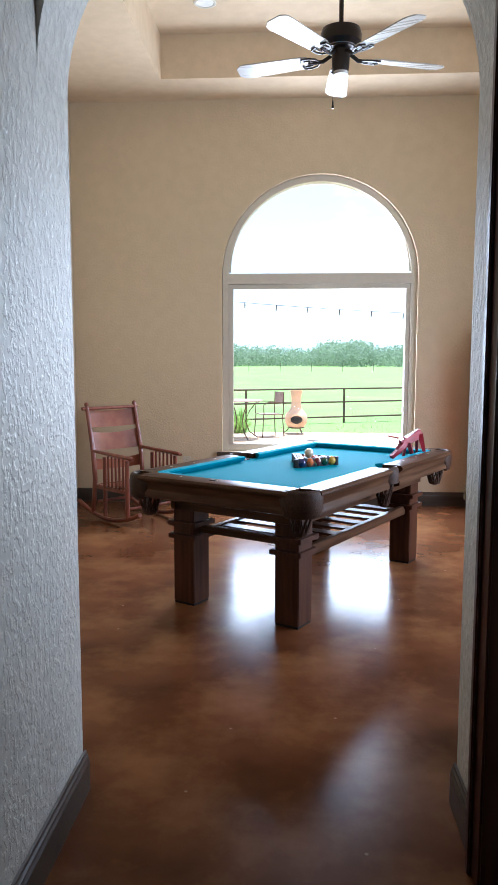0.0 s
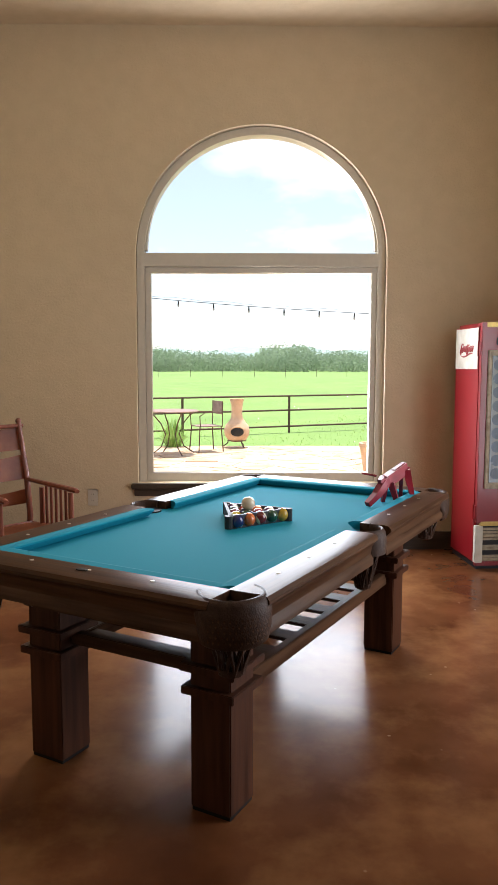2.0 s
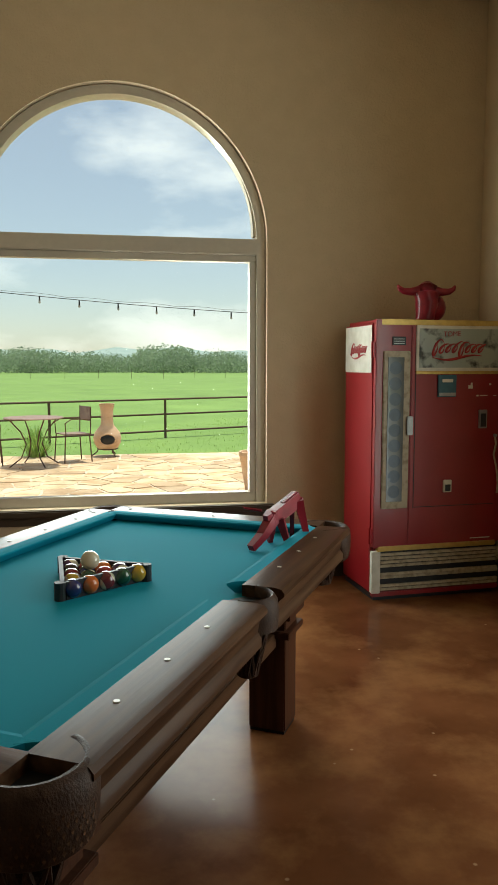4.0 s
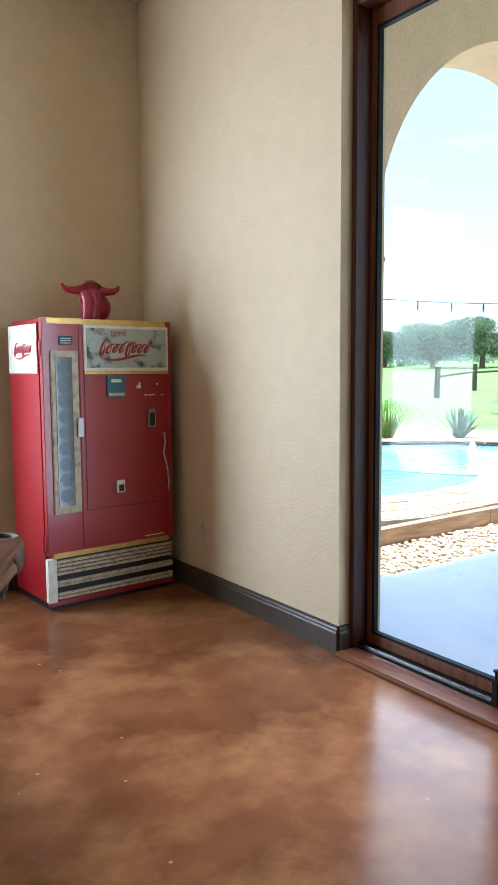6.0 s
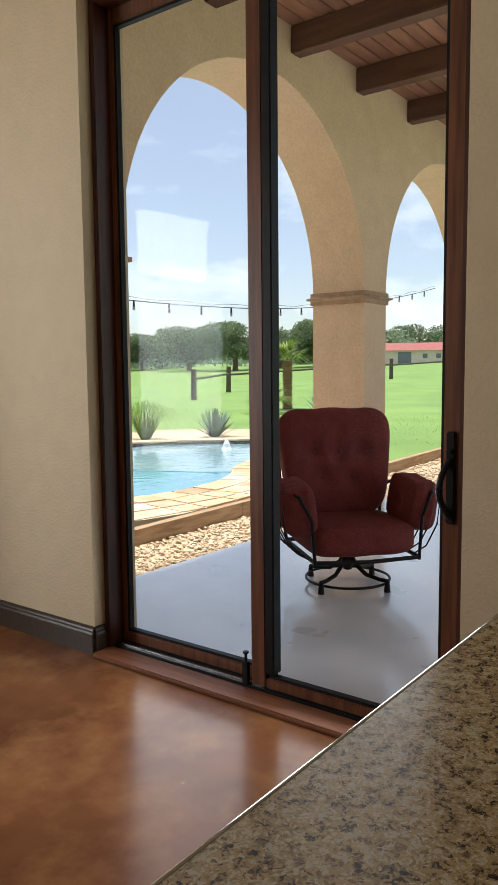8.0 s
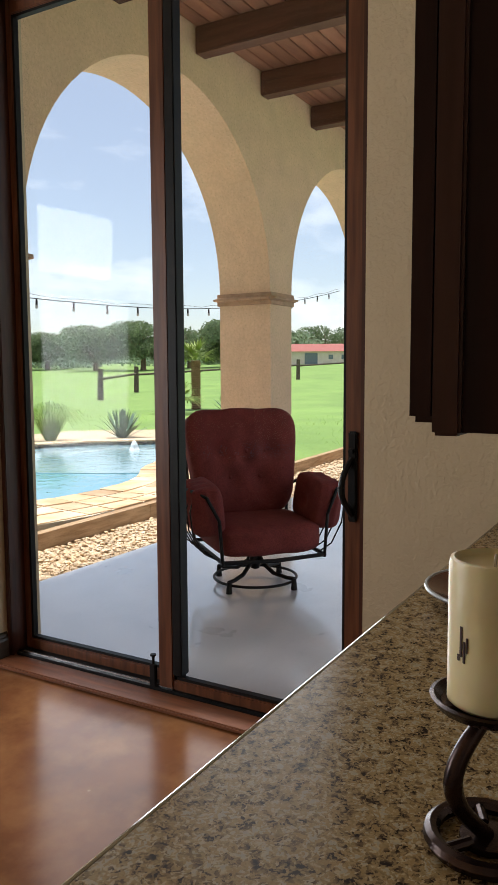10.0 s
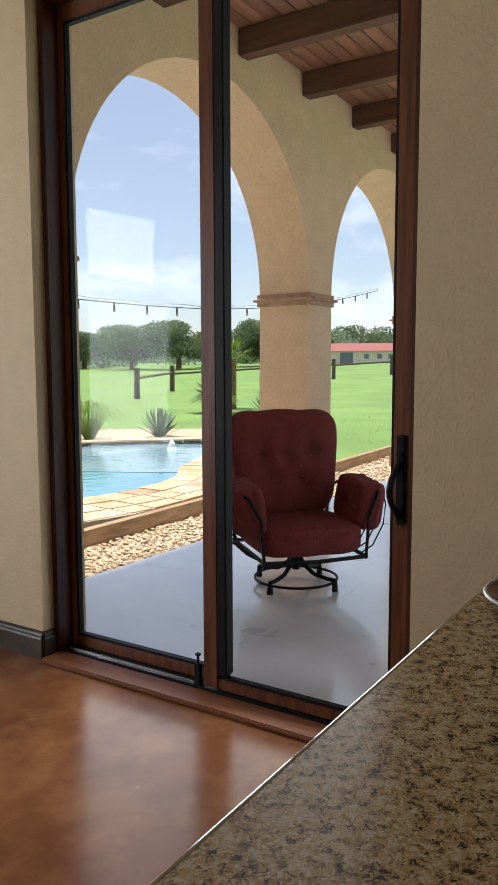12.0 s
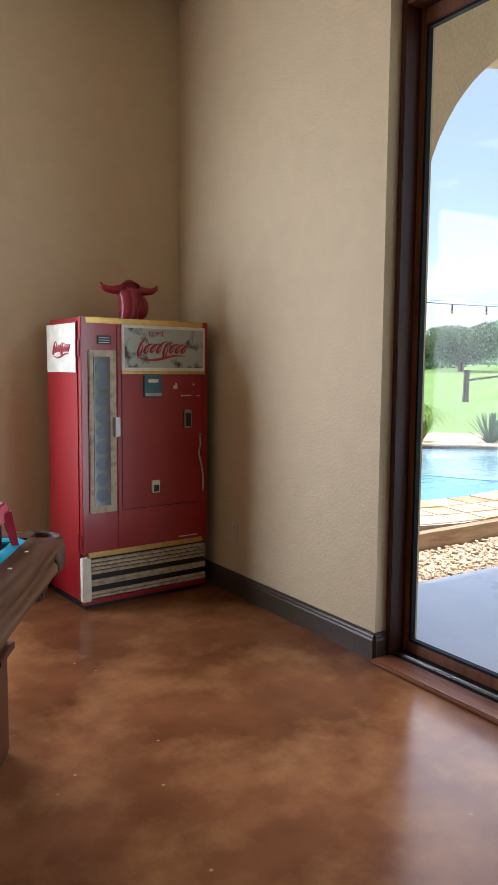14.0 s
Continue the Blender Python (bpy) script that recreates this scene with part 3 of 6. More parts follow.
def cushion_profile(edge):
    return [(edge - 0.129, 0.752), (edge - 0.129, 0.786), (edge - 0.165, 0.787), (edge - 0.180, 0.783), (edge - 0.181, 0.777), (edge - 0.160, 0.752)]


def rail(s0, s1, edge, turn, mat):
    m = Matrix.Rotation(radians(turn), 4, "Z")
    bm = swept(bm_new(), rail_profile(edge), s0, s1)
    bmesh.ops.transform(bm, matrix=m, verts=bm.verts)
    r = part("rail", bm, mat, table, smooth=True)
    bm = swept(bm_new(), cushion_profile(edge), s0 + 0.005, s1 - 0.005, -0.7, edge - 0.181)
    bmesh.ops.transform(bm, matrix=m, verts=bm.verts)
    part("cushion", bm, M_CLOTH, r, "blue cloth cushion")
    for k in range(3):
        bm = bm_new()
        x = s0 + (s1 - s0) * (k + 1) / 4
        rod(bm, (x, edge - 0.085, 0.7865), (x, edge - 0.085, 0.7885), 0.007, n=12)
        bmesh.ops.transform(bm, matrix=m, verts=bm.verts)
        part("sight", bm, M_DIAMOND, r, "pale round rail sight")


for turn in (0, 180):
    rail(-HL + 0.125, -0.075, HW, turn, M_TABLE)
    rail(0.075, HL - 0.125, HW, turn, M_TABLE)
for turn in (90, 270):
    rail(-HW + 0.125, HW - 0.125, HL, turn, M_TABLEY)
part("bed", box(bm_new(), -HL + 0.07, HL - 0.07, -HW + 0.07, HW - 0.07, 0.70, BED), M_CLOTH, table, "bright blue cloth bed")
for y0, y1 in ((-0.425, -0.385), (0.385, 0.425)):
    part("apron", box(bm_new(), -0.85, 0.85, y0, y1, 0.565, 0.69, 0.004), M_TABLE, table)
for x0, x1 in ((-0.85, -0.81), (0.81, 0.85)):
    part("apron", box(bm_new(), x0, x1, -0.385, 0.385, 0.565, 0.69, 0.004), M_TABLEY, table)
part("underside", box(bm_new(), -0.98, 0.98, -0.52, 0.52, 0.64, 0.70), M_TABLE, table)
for sx in (-1, 1):
    for sy in (-1, 1):
        cx, cy = sx * 0.765, sy * 0.34
        h = 0.0725
        leg = part("leg", box(bm_new(), cx - h, cx + h, cy - h, cy + h, 0.012, 0.565, 0.004), M_LEG, table)
        part("leg_band", box(bm_new(), cx - h - 0.022, cx + h + 0.022, cy - h - 0.022, cy + h + 0.022, 0.392, 0.42, 0.003), M_LEG, leg)
        part("leg_band", box(bm_new(), cx - h - 0.026, cx + h + 0.026, cy - h - 0.026, cy + h + 0.026, 0.468, 0.495, 0.003), M_LEG, leg)
        part("foot_pad", box(bm_new(), cx - h + 0.004, cx + h - 0.004, cy - h + 0.004, cy + h - 0.004, 0.0, 0.012), M_BLACK, leg)
for y in (-0.36, 0.36):
    part("shelf_rail", box(bm_new(), -0.692, 0.692, y - 0.018, y + 0.018, 0.352, 0.41, 0.003), M_TABLE, table)
for x in (-0.765, 0.765):
    part("shelf_rail", box(bm_new(), x - 0.018, x + 0.018, -0.267, 0.267, 0.43, 0.475, 0.003), M_TABLEY, table)
for k in range(8):
    x = -0.60 + 0.171 * k
    part("shelf_slat", box(bm_new(), x - 0.042, x + 0.042, -0.342, 0.342, 0.388, 0.402, 0.002), M_TABLEY, table)


def pocket(x, y, facing, corner):
    """A leather pocket collar open to the bed, with its hanging net."""
    m = Matrix.Translation((x, y, 0)) @ Matrix.Rotation(radians(facing), 4, "Z")
    bm = bm_new()
    r, w, span, foot = (0.074, 0.036, 118, 0.645) if corner else (0.060, 0.024, 92, 0.69)
    section = [(r, foot + 0.06), (r, 0.772), (r + 0.006, 0.784), (r + w * 0.5, 0.788), (r + w - 0.008, 0.784), (r + w, 0.772), (r + w + 0.004, 0.74), (r + w + 0.002, 0.69), (r + w - 0.006, foot + 0.012), (r + w - 0.02, foot)]
    ends = []
    for k in range(25):
        q = -span + 2 * span * k / 24
        lift = 1.0 if abs(q) < 78 or not corner else 0.55
        c, sn = math.cos(radians(q)), math.sin(radians(q))
        ends.append([bm.verts.new((d * c, d * sn, 0.788 - (0.788 - z) * lift)) for d, z in section])
    for u, v in zip(ends, ends[1:]):
        for k in range(len(section)):
            j = (k + 1) % len(section)
            bm.faces.new((u[k], u[j], v[j], v[k]))
    bm.faces.new(ends[0])
    bm.faces.new(ends[-1][::-1])
    bmesh.ops.transform(bm, matrix=m, verts=bm.verts)
    p = part("pocket", bm, M_LEATHER, table, "dark brown leather pocket collar", smooth=True)
    bm = bm_new()
    lathe(bm, [(r + 0.002, 0.756), (r + 0.004, 0.70), (r * 0.9, 0.68)], n=20)
    bmesh.ops.transform(bm, matrix=m, verts=bm.verts)
    part("pocket_liner", bm, M_BLACK, p, "black pocket liner")
    bm = bm_new()
    for k in range(10):
        a0 = 2 * math.pi * k / 10
        for d in (-1, 1):
            pts = [((r * (1 - 0.55 * q)) * math.cos(a0 + d * 0.63 * q), (r * (1 - 0.55 * q)) * math.sin(a0 + d * 0.63 * q), 0.70 - 0.15 * q) for q in (0, 0.25, 0.5, 0.75, 1)]
            tube(bm, pts, 0.0055, 5)
    lathe(bm, [(0.012, 0.535), (r * 0.5, 0.545), (r * 0.55, 0.565)], n=12)
    bmesh.ops.transform(bm, matrix=m, verts=bm.verts)
    part("pocket_net", bm, M_LEATHER, p, "woven dark leather pocket net")
    if corner:
        # rows of stamped lozenges round the leather
        bm = bm_new()
        for row in range(5):
            for k in range(13):
                q = radians(-48 + 8 * k + 4 * (row % 2))
                d, z = r + w + 0.0035, 0.675 + 0.015 * row
                bm.faces.new([bm.verts.new(((d + h) * math.cos(q + e), (d + h) * math.sin(q + e), z + f)) for e, f, h in ((-0.030, 0, 0), (0, -0.006, 0.001), (0.030, 0, 0), (0, 0.006, 0.001))])
        bmesh.ops.transform(bm, matrix=m, verts=bm.verts)
        part("stamped_pattern", bm, M_TABLE, p, "stamped woven pattern in the leather")


for sx in (-1, 1):
    for sy in (-1, 1):
        pocket(sx * (HL - 0.115), sy * (HW - 0.115), math.degrees(math.atan2(sy, sx)), True)
    pocket(0, sx * (HW - 0.085), 90 * sx, False)
part("maker_plate", lathe(bm_new(), [(0.022, 0.787), (0.022, 0.790), (0.001, 0.791)], (-HL + 0.075, 0.02, 0), 20, 0.5, 1.0), M_BLACK, table, "small oval dark maker plate")

# ---- balls in the rack ----
RC = Vector((0.072, 4.742, 0))
rack_turn = pose(RC.x, RC.y, CLOTH_TOP, 0, 0, 35)
rack = thing("ball_rack", "black plastic triangle rack holding the balls", "ball rack", at=rack_turn)
M_RACK = plain("rack_plastic", (0.010, 0.010, 0.012), 0.6)
BR = 0.0286
# apex away, front side along local x
TRI = [(-0.160, -0.096), (0.160, -0.096), (0.0, 0.183)]
bm = bm_new()
for k in range(3):
    a, b = Vector((*TRI[k], 0)), Vector((*TRI[(k + 1) % 3], 0))
    d = (b - a).normalized()
    nrm = Vector((d.y, -d.x, 0))
    q = [a + d * 0.02, b - d * 0.02, b - d * 0.02 - nrm * 0.013, a + d * 0.02 - nrm * 0.013]
    slab(bm, [(v.x, v.y) for v in q], "z", 0.001, 0.054)
    rod(bm, b + Vector((0, 0.0, 0.001)) * 1 - d * 0.016 + Vector((0, 0, 0)), b - d * 0.016 + Vector((0, 0, 0.054)), 0.017, n=12)
part("rack_frame", bm, M_RACK, rack)
COLOURS = [(0.42, 0.25, 0.02), (0.015, 0.02, 0.10), (0.26, 0.02, 0.02), (0.06, 0.02, 0.08), (0.50, 0.11, 0.02), (0.012, 0.06, 0.03), (0.13, 0.012, 0.015), (0.012, 0.012, 0.014)]
M_IVORY = plain("ball_ivory", (0.56, 0.49, 0.36), 0.12, vary=0.02, coat=0.6)
M_BALLS = [plain("ball_enamel", c, 0.12, vary=0.03, coat=0.6) for c in COLOURS]


def pool_ball(c, tint, striped, spin):
    b = thing("pool_ball", "striped pool ball in the rack" if striped else "solid coloured pool ball in the rack", "pool ball", "racked pool balls", rack_turn @ Matrix.Translation(c) @ Euler((spin, spin * 1.7, spin * 0.6)).to_matrix().to_4x4())
    part("ball_body", ball(bm_new(), (0, 0, 0), BR, n=20), M_IVORY if striped else tint, b, smooth=True)
    if striped:
        part("stripe", lathe(bm_new(), [(0.0242, -0.0158), (BR + 0.0003, -0.006), (BR + 0.0004, 0), (BR + 0.0003, 0.006), (0.0242, 0.0158)], n=20), tint, b, smooth=True)
    part("number_spot", lathe(bm_new(), [(0.009, BR - 0.0012), (0.005, BR + 0.0001), (0.0001, BR + 0.0004)], n=12), M_IVORY, b)


count = 0
ORDER = [3, 7, 2, 6, 1, 4, 0, 5, 2, 3, 1, 4, 6, 5, 0]
for row in range(5):
    for k in range(row + 1):
        pos = (0.0575 * (k - row / 2), 0.112 - 0.0498 * row, BR + 0.0005)
        pool_ball(pos, M_BALLS[ORDER[count]], count % 3 == 0, 0.4 + 1.3 * count)
        count += 1
cue = one("cue_ball", ball(bm_new(), (0, 0, 0), BR * 1.02, n=24), M_IVORY, "ivory white cue ball resting on the racked balls", "cue ball", smooth=True)
cue.matrix_world = rack_turn @ Matrix.Translation((-0.0, -0.0045, BR * 2 + 0.0185))

# ---- carved red bull on the table ----
M_BULL = surf("red_lacquer", (0.17, 0.010, 0.018), (0.27, 0.018, 0.03), 12.0, 0.32, 0.1, 30.0, coat=0.15, bump_distance=0.004, spec=0.25)
bm = bm_new()


def block(bm, a, b, wa, wb, ha, hb):
    a, b = Vector(a), Vector(b)
    d = (b - a).normalized()
    s = d.cross(Vector((0, 0, 1)))
    s = s.normalized() if s.length > 0.01 else Vector((0, 1, 0))
    u = s.cross(d).normalized()
    ra = [bm.verts.new(a + s * x * wa + u * z * ha) for x, z in ((-1, -1), (1, -1), (1, 1), (-1, 1))]
    rb = [bm.verts.new(b + s * x * wb + u * z * hb) for x, z in ((-1, -1), (1, -1), (1, 1), (-1, 1))]
    for k in range(4):
        bm.faces.new((ra[k], ra[(k + 1) % 4], rb[(k + 1) % 4], rb[k]))
    bm.faces.new(ra[::-1])
    bm.faces.new(rb)


block(bm, (-0.070, 0, 0.105), (0.085, 0, 0.160), 0.020, 0.018, 0.026, 0.030)
block(bm, (0.0, 0, 0.150), (0.075, 0, 0.182), 0.012, 0.010, 0.012, 0.010)
block(bm, (-0.055, 0.0, 0.110), (-0.118, 0, 0.050), 0.020, 0.016, 0.022, 0.017)
block(bm, (-0.105, 0, 0.058), (-0.180, 0, 0.013), 0.017, 0.014, 0.016, 0.012)
block(bm, (-0.055, 0, 0.122), (-0.098, 0, 0.106), 0.024, 0.012, 0.018, 0.016)
for y in (-0.026, 0.026):
    block(bm, (-0.035, y * 0.6, 0.10), (-0.02, y * 1.8, 0.0), 0.010, 0.008, 0.016, 0.009)
    block(bm, (0.075, y * 0.6, 0.155), (0.105, y * 1.5, 0.0), 0.010, 0.008, 0.018, 0.009)
    tube(bm, [(-0.09, y, 0.135), (-0.11, y * 2.2, 0.14), (-0.135, y * 2.9, 0.145), (-0.15, y * 2.6, 0.155)], [0.006, 0.0055, 0.004, 0.002], 6)
tube(bm, [(0.09, 0, 0.165), (0.115, 0, 0.16), (0.12, 0, 0.10), (0.118, 0, 0.06)], 0.005, 6)
one("bull_figurine", bm, M_BULL, "carved dark red lacquered bull figurine on the table", "figurine", at=pose(0.775, 5.165, CLOTH_TOP, 0, 0, 38))

# ---- vending machine ----
M_RED = surf("red_enamel", (0.235, 0.008, 0.013), (0.27, 0.011, 0.016), 5.0, 0.3, 0.02, 40.0, big=0.02, rough_vary=0.05, coat=0.2)
M_WHITE = surf("aged_white_enamel", (0.55, 0.52, 0.43), (0.68, 0.65, 0.57), 14.0, 0.35, big=0.05)
M_GOLD = plain("gold_trim", (0.50, 0.34, 0.10), 0.35, 0.6)
M_CREAM = surf("worn_cream_paint", (0.24, 0.19, 0.115), (0.44, 0.37, 0.26), 30.0, 0.5, low=0.3, high=0.55)
M_STEEL = plain("brushed_steel", (0.30, 0.30, 0.295), 0.38, 0.9)
# near-black, also put on solid blocks as the shade of openings and holes
M_DARK = plain("black_and_void_shade", (0.008, 0.008, 0.009), 0.5)
M_TEAL = plain("teal_plate", (0.03, 0.11, 0.15), 0.35)
M_LOGORED = plain("sign_red", (0.33, 0.02, 0.02), 0.45)
M_PANEL = surf("worn_sign_panel", (0.05, 0.055, 0.05), (0.34, 0.38, 0.34), 9.0, 0.3, detail=10.0, low=0.38, high=0.47, rough_vary=0.1)
M_COOLER = plain("cooler_glass", (0.085, 0.095, 0.10), 0.12, vary=0.2, scale=8)
M_DISC = plain("bottle_cap_disc", (0.035, 0.055, 0.08), 0.25)
MACHINE = pose(1.642, 6.605, 0, 0, 0, 4.2)
MW, MD, MH = 0.842, 0.50, 1.678
vm = thing("vending_machine", "red vintage bottle vending machine with worn sign panel", "vending machine", at=MACHINE)
part("body", box(bm_new(), 0.004, MW - 0.004, 0.035, MD, 0.025, MH - 0.004, 0.022), M_RED, vm, smooth=True)
part("plinth", box(bm_new(), 0.02, MW - 0.02, 0.03, MD - 0.02, 0.0, 0.03), M_DARK, vm)
dr = part("door_panel", box(bm_new(), 0.0, MW, 0.0, 0.036, 0.325, MH - 0.02, 0.007), M_RED, vm, "red enamel door")
part("top_trim", box(bm_new(), 0.004, MW - 0.03, -0.006, 0.03, MH - 0.036, MH - 0.004, 0.004), M_GOLD, vm, "gold metal trim")
part("side_trim", box(bm_new(), MW - 0.035, MW + 0.002, -0.007, 0.03, 0.33, MH - 0.004, 0.004), M_RED, vm)
part("side_trim", box(bm_new(), -0.002, 0.035, -0.007, 0.03, 0.33, MH - 0.004, 0.004), M_RED, vm)
part("bottom_trim", box(bm_new(), 0.03, MW - 0.03, -0.008, 0.03, 0.305, 0.335, 0.004), M_GOLD, vm, "gold metal trim")
part("side_badge", box(bm_new(), -0.0025, 0.0, 0.06, MD - 0.03, 1.365, MH - 0.035, 0.001), M_WHITE, vm, "cream white side badge")
part("corner_post", box(bm_new(), -0.003, 0.05, -0.004, 0.035, 0.05, 0.305, 0.003), M_WHITE, vm, "white painted corner post")
part("column_divider", box(bm_new(), 0.222, 0.247, -0.006, 0.002, 0.345, MH - 0.045, 0.003), M_RED, vm)
sg = part("sign_frame", box(bm_new(), 0.25, MW - 0.02, -0.012, 0.002, 1.375, MH - 0.037, 0.003), M_WHITE, vm, "cream frame of the lit sign")
part("sign_panel", box(bm_new(), 0.268, MW - 0.038, -0.015, -0.011, 1.395, MH - 0.055), M_PANEL, sg, "scratched pale grey sign glass")
part("sign_trim", box(bm_new(), 0.25, MW - 0.02, -0.013, 0.002, 1.357, 1.374, 0.002), M_GOLD, sg)


def lettering(text, size, matrix, material, parent, name="lettering"):
    cu = bpy.data.curves.new(name, "FONT")
    cu.body, cu.size, cu.extrude, cu.align_x, cu.align_y = text, size, 0.0006, "CENTER", "CENTER"
    tmp = bpy.data.objects.new("tmp", cu)
    me = bpy.data.meshes.new_from_object(tmp)
    bpy.data.objects.remove(tmp)
    me.transform(matrix)
    me.materials.append(material)
    ob = new(name, me)
    ob.parent = parent
    return ob


def flourish(bm, x, z, w, h, y):
    """A plain looping brush mark with a long tail, for the maker's mark."""
    pts = []
    for k in range(150):
        q = k / 149
        tall = 0.62 + 0.75 * math.exp(-((q - 0.1) / 0.07) ** 2) + 0.75 * math.exp(-((q - 0.56) / 0.07) ** 2)
        a = q * 50
        pts.append((x + w * (q - 0.5) + 0.062 * w * math.sin(a) + 0.10 * h * math.cos(a), y, z + h * (0.04 + 0.27 * tall * math.cos(a))))
    tube(bm, pts, [h * 0.030 * (1.25 - 0.75 * math.cos(q * 50 / 149 - 0.9)) for q in range(150)], 5)
    tail = [(x - w * 0.5 + w * 0.95 * q, y, z - h * 0.36 - h * 0.10 * math.sin(q * 5.5)) for q in [k / 20 for k in range(21)]]
    tube(bm, tail, [h * (0.015 + 0.045 * math.sin(math.pi * k / 20)) for k in range(21)], 5)
    return bm


part("brand_mark", flourish(bm_new(), 0.52, 1.505, 0.34, 0.14, -0.016), M_LOGORED, sg, "red looping painted mark")
lettering("TOME", 0.042, Matrix.Translation((0.475, -0.0165, 1.592)) @ Matrix.Rotation(radians(90), 4, "X") @ Matrix.Rotation(radians(2), 4, "Z"), M_LOGORED, sg)
bm = flourish(bm_new(), 0.0, 0.0, 0.24, 0.11, 0.0)
bmesh.ops.transform(bm, matrix=Matrix.Translation((-0.004, 0.25, 1.50)) @ Matrix.Rotation(radians(-90), 4, "Z"), verts=bm.verts)
part("side_mark", bm, M_LOGORED, vm, "red looping painted mark")
# bottle window
bw = part("bottle_window", box(bm_new(), 0.045, 0.214, -0.012, 0.002, 0.562, 1.492, 0.004), M_CREAM, vm, "worn cream bottle window frame")
part("window_pane", box(bm_new(), 0.072, 0.172, -0.016, -0.011, 0.605, 1.455), M_COOLER, bw, "dusty grey window glass")
for k in range(9):
    part("bottle_end", rod(bm_new(), (0.118, -0.0165, 0.665 + 0.091 * k), (0.118, -0.0185, 0.665 + 0.091 * k), 0.038, n=20), M_DISC, bw, "round dark bottle opening")
part("window_latch", box(bm_new(), 0.192, 0.228, -0.034, -0.012, 1.0, 1.11, 0.004), M_STEEL, bw, "steel window latch")
part("model_plate", box(bm_new(), 0.10, 0.185, -0.006, 0.002, 1.525, 1.575, 0.002), M_DARK, vm, "small black model plate")
for k in range(3):
    part("plate_line", box(bm_new(), 0.11, 0.175, -0.0075, -0.006, 1.533 + 0.013 * k, 1.537 + 0.013 * k), M_STEEL, vm)
part("lower_seam", box(bm_new(), 0.252, MW - 0.05, -0.0025, 0.001, 0.562, 0.566), M_DARK, vm)
part("door_seam", box(bm_new(), 0.252, 0.256, -0.0025, 0.001, 0.56, 1.356), M_DARK, vm)
cp = part("coin_plate", box(bm_new(), 0.395, 0.515, -0.012, 0.002, 1.222, 1.352, 0.003), M_TEAL, vm, "teal coin plate with steel slot")
part("coin_slot", box(bm_new(), 0.42, 0.49, -0.016, -0.012, 1.308, 1.328, 0.002), M_WHITE, cp)
part("coin_lip", box(bm_new(), 0.40, 0.51, -0.018, -0.012, 1.228, 1.247, 0.002), M_STEEL, cp)
ct = part("coin_return", box(bm_new(), 0.672, 0.726, -0.014, 0.002, 1.03, 1.142, 0.003), M_STEEL, vm, "chrome coin return")
part("return_opening", box(bm_new(), 0.682, 0.716, -0.017, -0.013, 1.04, 1.12), M_DARK, ct)
bo = part("bottle_opener", box(bm_new(), 0.447, 0.500, -0.014, 0.002, 0.648, 0.722, 0.003), M_WHITE, vm, "white framed bottle opener")
part("opener_hole", box(bm_new(), 0.457, 0.491, -0.017, -0.013, 0.655, 0.695), M_DARK, bo)
part("hanging_cord", tube(bm_new(), [(0.785, -0.010, 0.98), (0.79, -0.014, 0.93), (0.776, -0.014, 0.87), (0.798, -0.014, 0.79), (0.812, -0.014, 0.69), (0.806, -0.014, 0.63)], 0.006, 6), M_CREAM, vm, "frayed beige cord")
part("cord_hook", rod(bm_new(), (0.785, -0.002, 0.985), (0.785, -0.018, 0.985), 0.01), M_STEEL, vm)
part("small_print", box(bm_new(), 0.64, 0.775, -0.0015, 0.001, 0.352, 0.358), M_WHITE, vm, "small white printed line")
for z in (0.40, 1.50):
    hg = part("hinge", box(bm_new(), -0.010, 0.0, 0.005, 0.05, z - 0.045, z + 0.045, 0.002), M_RED, vm)
    part("hinge_pin", rod(bm_new(), (-0.011, 0.028, z - 0.05), (-0.011, 0.028, z + 0.05), 0.006), M_RED, hg)
# solid dark block in place of the shade behind the slats
part("grille_back", box(bm_new(), 0.05, MW - 0.01, 0.012, 0.036, 0.06, 0.305), M_DARK, vm, "dark block painting the shade behind the grille")
for k, z in enumerate((0.285, 0.262, 0.239, 0.216, 0.165, 0.147, 0.095, 0.074)):
    part("grille_slat", box(bm_new(), 0.05, MW - 0.004, -0.004, 0.012, z - 0.010, z + 0.007, 0.003), M_CREAM, vm, "worn cream metal slat")
part("kick_plate", box(bm_new(), 0.002, MW, 0.0, 0.036, 0.028, 0.058, 0.004), M_RED, vm)
for x, z, w, h in ((0.60, 1.27, 0.03, 0.02), (0.615, 1.285, 0.012, 0.02), (0.68, 1.225, 0.05, 0.006), (0.74, 1.29, 0.012, 0.01), (0.655, 1.223, 0.015, 0.009), (0.77, 1.224, 0.02, 0.005)):
    part("paint_chip", box(bm_new(), x, x + w, -0.0012, 0.0005, z, z + h, 0.0004), M_WHITE, vm, "white chip in the red paint")

